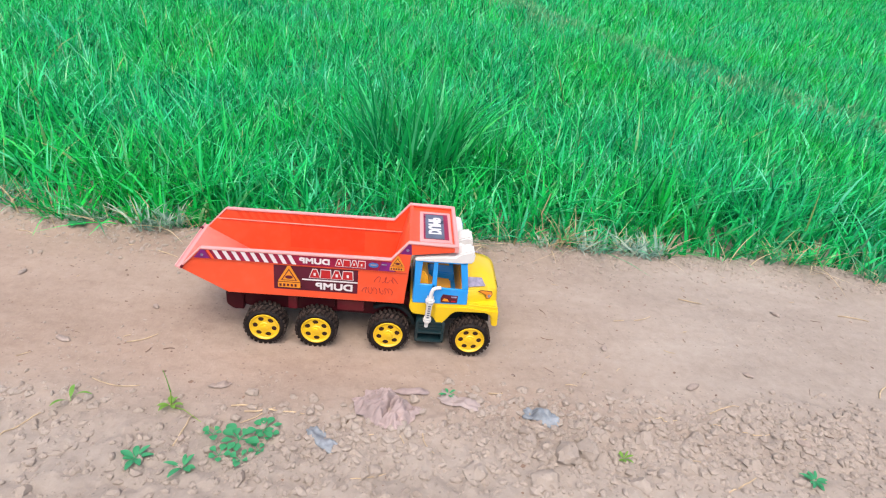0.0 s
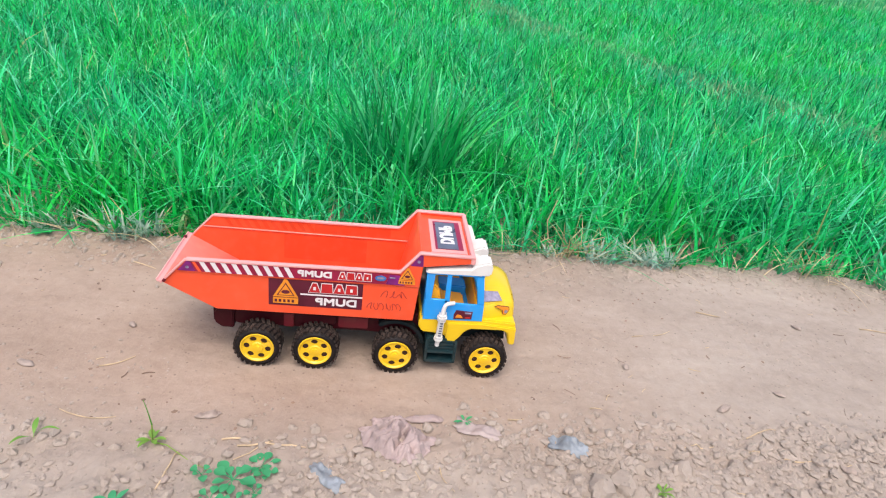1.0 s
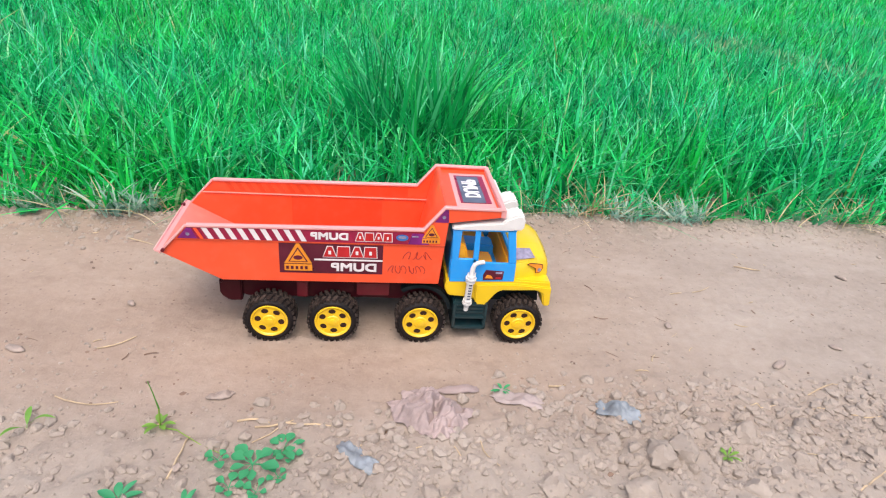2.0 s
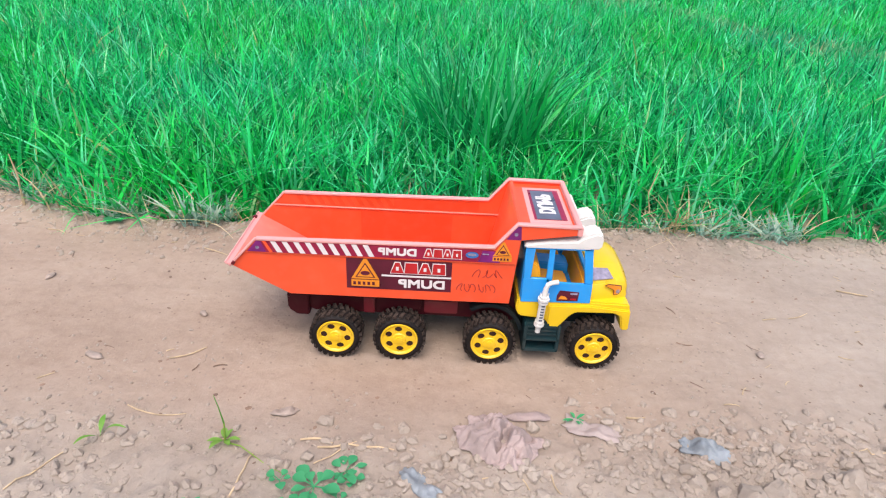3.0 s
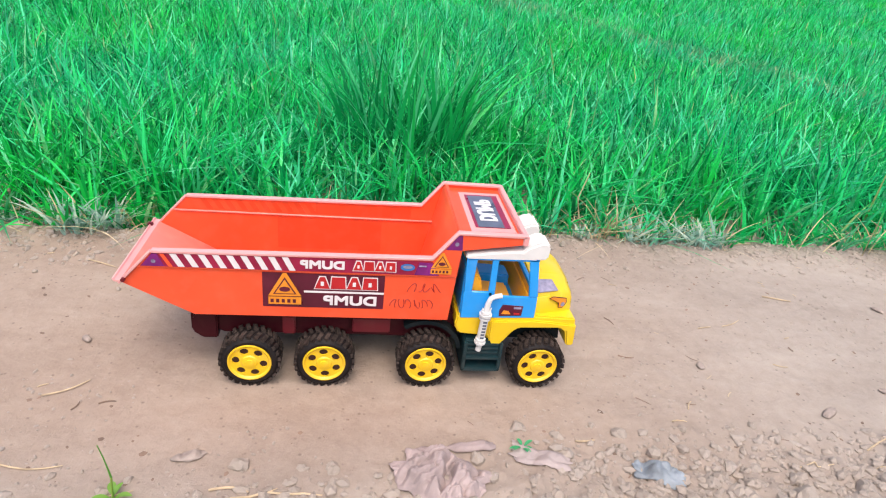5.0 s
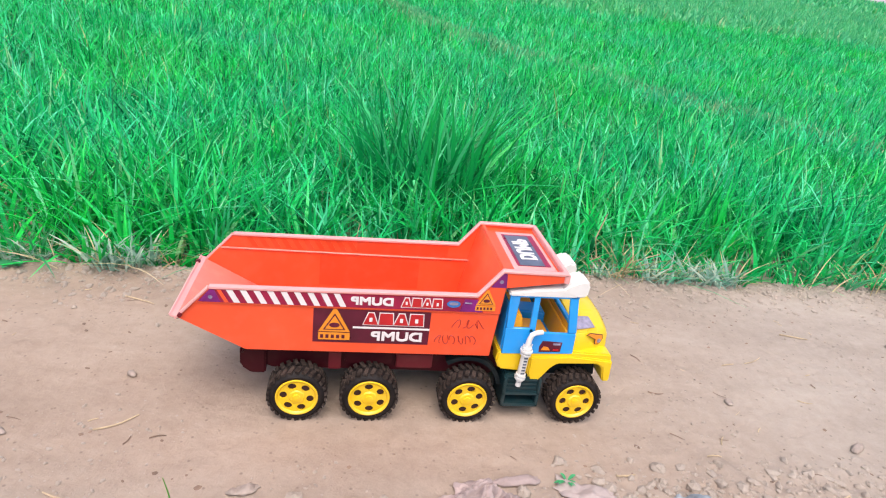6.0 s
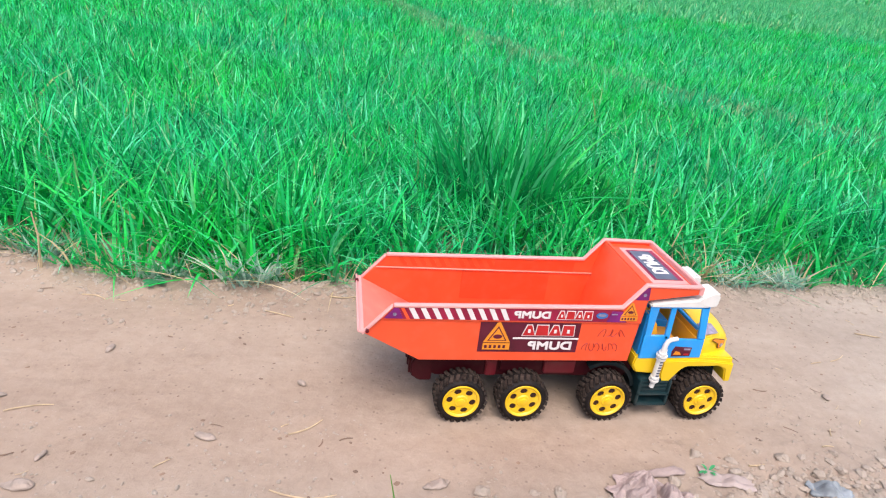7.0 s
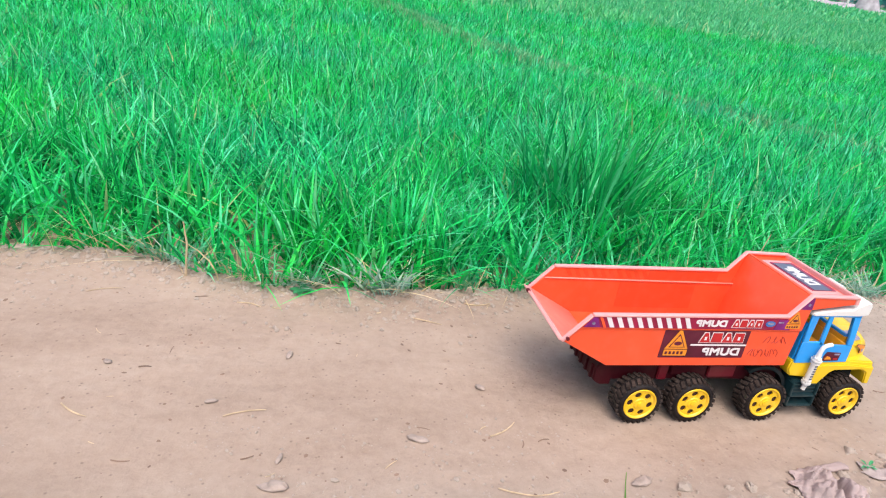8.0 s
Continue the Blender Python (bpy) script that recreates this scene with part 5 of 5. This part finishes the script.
# ---------------------------------------------------------------- straw, twigs, rags
def straw(x, y, length, turn, seed, r=0.0013, mat=None, label="pale dry straw lying on the path"):
    rr = random.Random(seed)
    c, s = math.cos(radians(turn)), math.sin(radians(turn))
    bow = rr.uniform(-0.12, 0.12) * length
    pts = []
    for i in range(6):
        u = i / 5 - 0.5
        px, py = x + c * length * u - s * bow * (1 - 4 * u * u), y + s * length * u + c * bow * (1 - 4 * u * u)
        pts.append((px, py, float(height(px, py)) + r * 1.2 + 0.0005))
    bm = bmesh.new()
    tube(bm, pts, [r, r * 1.05, r, r * 0.95, r * 0.9, r * 0.6], 6)
    return tagged(new("straw", finish(bm, "straw", mat or M_STRAW)), label, "straw", "straws on the path")


for k, (x, y, ln, a) in enumerate(((-0.114, -0.246, 0.080, 2), (-0.134, -0.253, 0.050, 38), (-0.157, -0.238, 0.035, -5), (0.096, -0.284, 0.046, -72), (0.068, -0.290, 0.028, -40), (-0.345, -0.100, 0.045, 32), (-0.222, -0.285, 0.055, 82),
                                   (0.440, -0.224, 0.045, 6), (0.513, -0.222, 0.050, 2), (0.578, -0.235, 0.04, -4), (-0.400, 0.160, 0.05, -25), (-0.66, -0.06, 0.05, 12), (0.55, -0.19, 0.06, 20), (0.878, -0.23, 0.05, -30),
                                   (0.50, 0.05, 0.04, 25), (0.62, 0.12, 0.045, -15), (-0.342, -0.20, 0.07, -8), (-0.422, -0.29, 0.06, 60), (-0.572, -0.22, 0.05, 20), (-0.85, -0.05, 0.04, -35), (0.198, -0.18, 0.022, 3), (0.018, -0.345, 0.05, 15),
                                   (0.86, -0.12, 0.05, 40), (0.95, 0.10, 0.06, -10), (0.508, -0.335, 0.05, 25), (0.778, -0.33, 0.05, -12), (-0.30, 0.22, 0.05, 8), (0.44, 0.30, 0.08, -4), (0.36, 0.315, 0.06, 25), (0.66, 0.31, 0.07, 10),
                                   (-0.68, 0.20, 0.04, -20), (-0.90, 0.24, 0.05, 14))):
    straw(x, y, ln, a, 300 + k, random.Random(k).uniform(0.0006, 0.0012))
rr = random.Random(31)
for k in range(120):
    x, y = rr.uniform(-1.1, 1.3), rr.uniform(-0.36, 0.24)
    if -0.30 < x < 0.25 and -0.12 < y < 0.10:
        continue
    straw(x, y, rr.uniform(0.006, 0.022), rr.gauss(0, 50), 400 + k, rr.uniform(0.0003, 0.0008), M_CHIP if k % 2 else M_STRAW, "thin dry twig bit lying on the path")


def crumpled(name, label, category, x, y, sx, sy, turn, seed, amp, mat, folds=22.0, nx=44, ny=34, pinch=0.0):
    """A limp sheet with folds, half sunk in dust."""
    rng = np.random.default_rng(seed)
    u, v = np.meshgrid(np.linspace(-1, 1, nx), np.linspace(-1, 1, ny))
    wob = 1 + 0.22 * fnoise(np.arctan2(v, u) * 1.7 + seed, v * 0 + seed, seed) - 0.10 * (np.abs(u) * np.abs(v)) ** 2
    wob = wob + 0.20 * fnoise(u * 3 + seed, v * 3, seed + 7)
    lx, ly = u * sx / 2 * wob, v * sy / 2 * wob * (1 - pinch + pinch * np.sqrt(np.maximum(0.02, 1 - u * u)))
    c, s = math.cos(radians(turn)), math.sin(radians(turn))
    wx, wy = x + lx * c - ly * s, y + lx * s + ly * c
    warp = 0.35 * fnoise(lx * folds * 0.7, ly * folds * 0.7, seed + 5)
    f = np.abs(fnoise(lx * folds * 1.3 + warp * 2.5, ly * folds * 0.30 + warp, seed + 1, 3))
    rim = np.maximum(np.abs(u), np.abs(v))
    z = height(wx, wy) + 0.0015 + amp * (0.9 - 1.7 * f) * step(1.05, 0.55, rim) + amp * 0.25 * fnoise(lx * 90, ly * 90, seed + 3)
    z = np.maximum(z, height(wx, wy) + np.where(rim > 0.9, -0.002, 0.0008))
    vs = np.stack([wx - x, wy - y, z - float(height(x, y))], 2).reshape(-1, 3)
    i = np.arange(nx * ny).reshape(ny, nx)
    q = np.stack([i[:-1, :-1].ravel(), i[:-1, 1:].ravel(), i[1:, 1:].ravel(), i[1:, :-1].ravel()], 1)
    ob = new(name, arrays(name, vs.tolist(), q.tolist(), mat, True))
    ob.location = (x, y, float(height(x, y)))
    sol = ob.modifiers.new("thickness", "SOLIDIFY")
    sol.thickness, sol.offset = 0.0009, 1
    return tagged(ob, label, category)


crumpled("rag", "dusty mauve cloth rag crumpled on the path", "rag", 0.038, -0.230, 0.088, 0.066, -35, 3, 0.019, M_RAG, 62, 100, 74)
crumpled("rag", "dusty mauve cloth strip folded on the path", "rag", 0.073, -0.189, 0.050, 0.012, 4, 4, 0.005, M_RAG, 30, 24, 12)
crumpled("plastic_sheet", "faded lilac plastic film half buried in dust", "plastic sheet", 0.143, -0.205, 0.062, 0.026, -22, 6, 0.004, M_SHEET, 20)
crumpled("plastic_scrap", "blue-grey torn plastic scrap on the path verge", "plastic scrap", 0.258, -0.230, 0.048, 0.026, -18, 8, 0.010, M_SCRAP, 45, 30, 20)
crumpled("plastic_scrap", "blue-grey torn plastic scrap on the path", "plastic scrap", -0.044, -0.290, 0.052, 0.019, -42, 9, 0.009, M_SCRAP, 45, 30, 16)
crumpled("dead_leaf", "curled grey dead leaf on the path", "leaf", -0.200, -0.196, 0.030, 0.012, 12, 10, 0.005, M_DEADLEAF, 60, 18, 10, 1.0)
crumpled("dead_leaf", "curled grey dead leaf on the path", "leaf", -0.455, -0.115, 0.026, 0.010, 160, 12, 0.004, M_DEADLEAF, 60, 18, 10, 1.0)
crumpled("dead_leaf", "curled grey dead leaf on the path", "leaf", 0.52, -0.14, 0.028, 0.010, 30, 13, 0.005, M_DEADLEAF, 60, 18, 10, 1.0)
crumpled("dead_leaf", "curled brown dead leaf on the path", "leaf", -0.62, -0.18, 0.032, 0.013, -10, 14, 0.007, M_DEADLEAF, 50, 18, 12, 1.0)
crumpled("dead_leaf", "small dry leaf on the path", "leaf", 0.40, -0.05, 0.018, 0.009, 70, 15, 0.003, M_DEADLEAF, 60, 14, 8, 1.0)

rr = random.Random(52)
for k in range(16):
    x, y = rr.uniform(-1.0, 1.1), rr.uniform(-0.34, 0.24)
    if -0.32 < x < 0.26 and -0.13 < y < 0.12:
        continue
    crumpled("dead_leaf", "small curled grey-brown leaf flake on the path", "leaf", x, y, rr.uniform(0.009, 0.020), rr.uniform(0.005, 0.009), rr.uniform(0, 180), 60 + k, 0.004, M_DEADLEAF, 70, 12, 8, 1.0)

# ---------------------------------------------------------------- far side of the field
def far_tree(x, y, seed, h, w):
    rng = np.random.default_rng(seed)
    z = float(height(x, y))
    root = thing("distant_tree", "hazy teal tree at the field's far side", "tree", (x, y, z), "distant trees")
    bm = bmesh.new()
    tube(bm, [(0, 0, -0.2), (0.1, 0, h * 0.3), (0.0, 0, h * 0.6)], [h * 0.05, h * 0.035, h * 0.02], 7)
    part("trunk", bm, M_PALE, root)
    n = 700
    d = rng.normal(0, 1, (n, 3))
    d /= np.linalg.norm(d, axis=1)[:, None]
    r = rng.uniform(0.35, 1, n) ** 0.5 * (1 + 0.3 * rng.normal(0, 1, n)).clip(0.5, 1.4)
    p = np.stack([d[:, 0] * w / 2 * r, d[:, 1] * w / 2 * r, h * 0.52 + d[:, 2] * h * 0.5 * r], 1)
    e1, e2 = rng.normal(0, w * 0.06, (n, 3)), rng.normal(0, w * 0.06, (n, 3))
    v = np.stack([p, p + e1, p + e2], 1).reshape(-1, 3)
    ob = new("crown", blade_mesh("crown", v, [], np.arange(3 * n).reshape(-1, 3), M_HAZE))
    ob.parent = root


for k in range(20):
    rr = random.Random(600 + k)
    a, d = 0.45 + 0.034 * k, rr.uniform(82, 96)
    far_tree(d * math.sin(a), d * math.cos(a), 700 + k, rr.uniform(4, 7), rr.uniform(5, 8))

# low pale earth bank with a straw stack and posts before the trees
bm = bmesh.new()
rows = []
for k in range(60):
    a = 0.5 + 0.009 * k
    d = 62 + 1.2 * math.sin(k * 0.7)
    rows.append([bm.verts.new(((d + o) * math.sin(a), (d + o) * math.cos(a), float(height((d + o) * math.sin(a), (d + o) * math.cos(a))) + z * (1 + 0.35 * noise.noise((k * 0.5, o, 0))))) for o, z in ((-1.4, -0.1), (-0.6, 0.2), (0.4, 0.38), (1.6, -0.1))])
for p, q in zip(rows, rows[1:]):
    for i in range(3):
        bm.faces.new((p[i], p[i + 1], q[i + 1], q[i]))
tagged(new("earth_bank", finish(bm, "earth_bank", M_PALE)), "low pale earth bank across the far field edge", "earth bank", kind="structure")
for k, (a, d, h, w) in enumerate(((0.758, 60, 2.0, 0.95), (0.83, 62, 1.8, 0.9))):
    bm = bmesh.new()
    lathe(bm, [(w, 0.0), (w * 0.92, 0.25 * h), (w * 0.62, 0.6 * h), (w * 0.25, 0.9 * h), (0.05, h)], 18, "z")
    for v in bm.verts:
        v.co += Vector((noise.noise(v.co * 1.5), noise.noise(v.co * 1.5 + Vector((9, 0, 0))), 0)) * 0.18
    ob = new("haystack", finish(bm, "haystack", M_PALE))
    ob.location = (d * math.sin(a), d * math.cos(a), float(height(d * math.sin(a), d * math.cos(a))) - 0.05)
    tagged(ob, "pale conical haystack at the far field edge", "haystack", "haystacks")
for k, (a, d, h) in enumerate(((0.706, 58, 3.2), (0.735, 60, 2.6), (0.80, 58, 3.0))):
    bm = bmesh.new()
    tube(bm, [(0, 0, -0.1), (0.02, 0, h * 0.5), (0.0, 0, h)], [0.09, 0.085, 0.08], 8)
    ob = new("post", finish(bm, "post", M_STK_WHITE))
    ob.location = (d * math.sin(a), d * math.cos(a), float(height(d * math.sin(a), d * math.cos(a))))
    tagged(ob, "white post standing at the far field edge", "post", "posts")
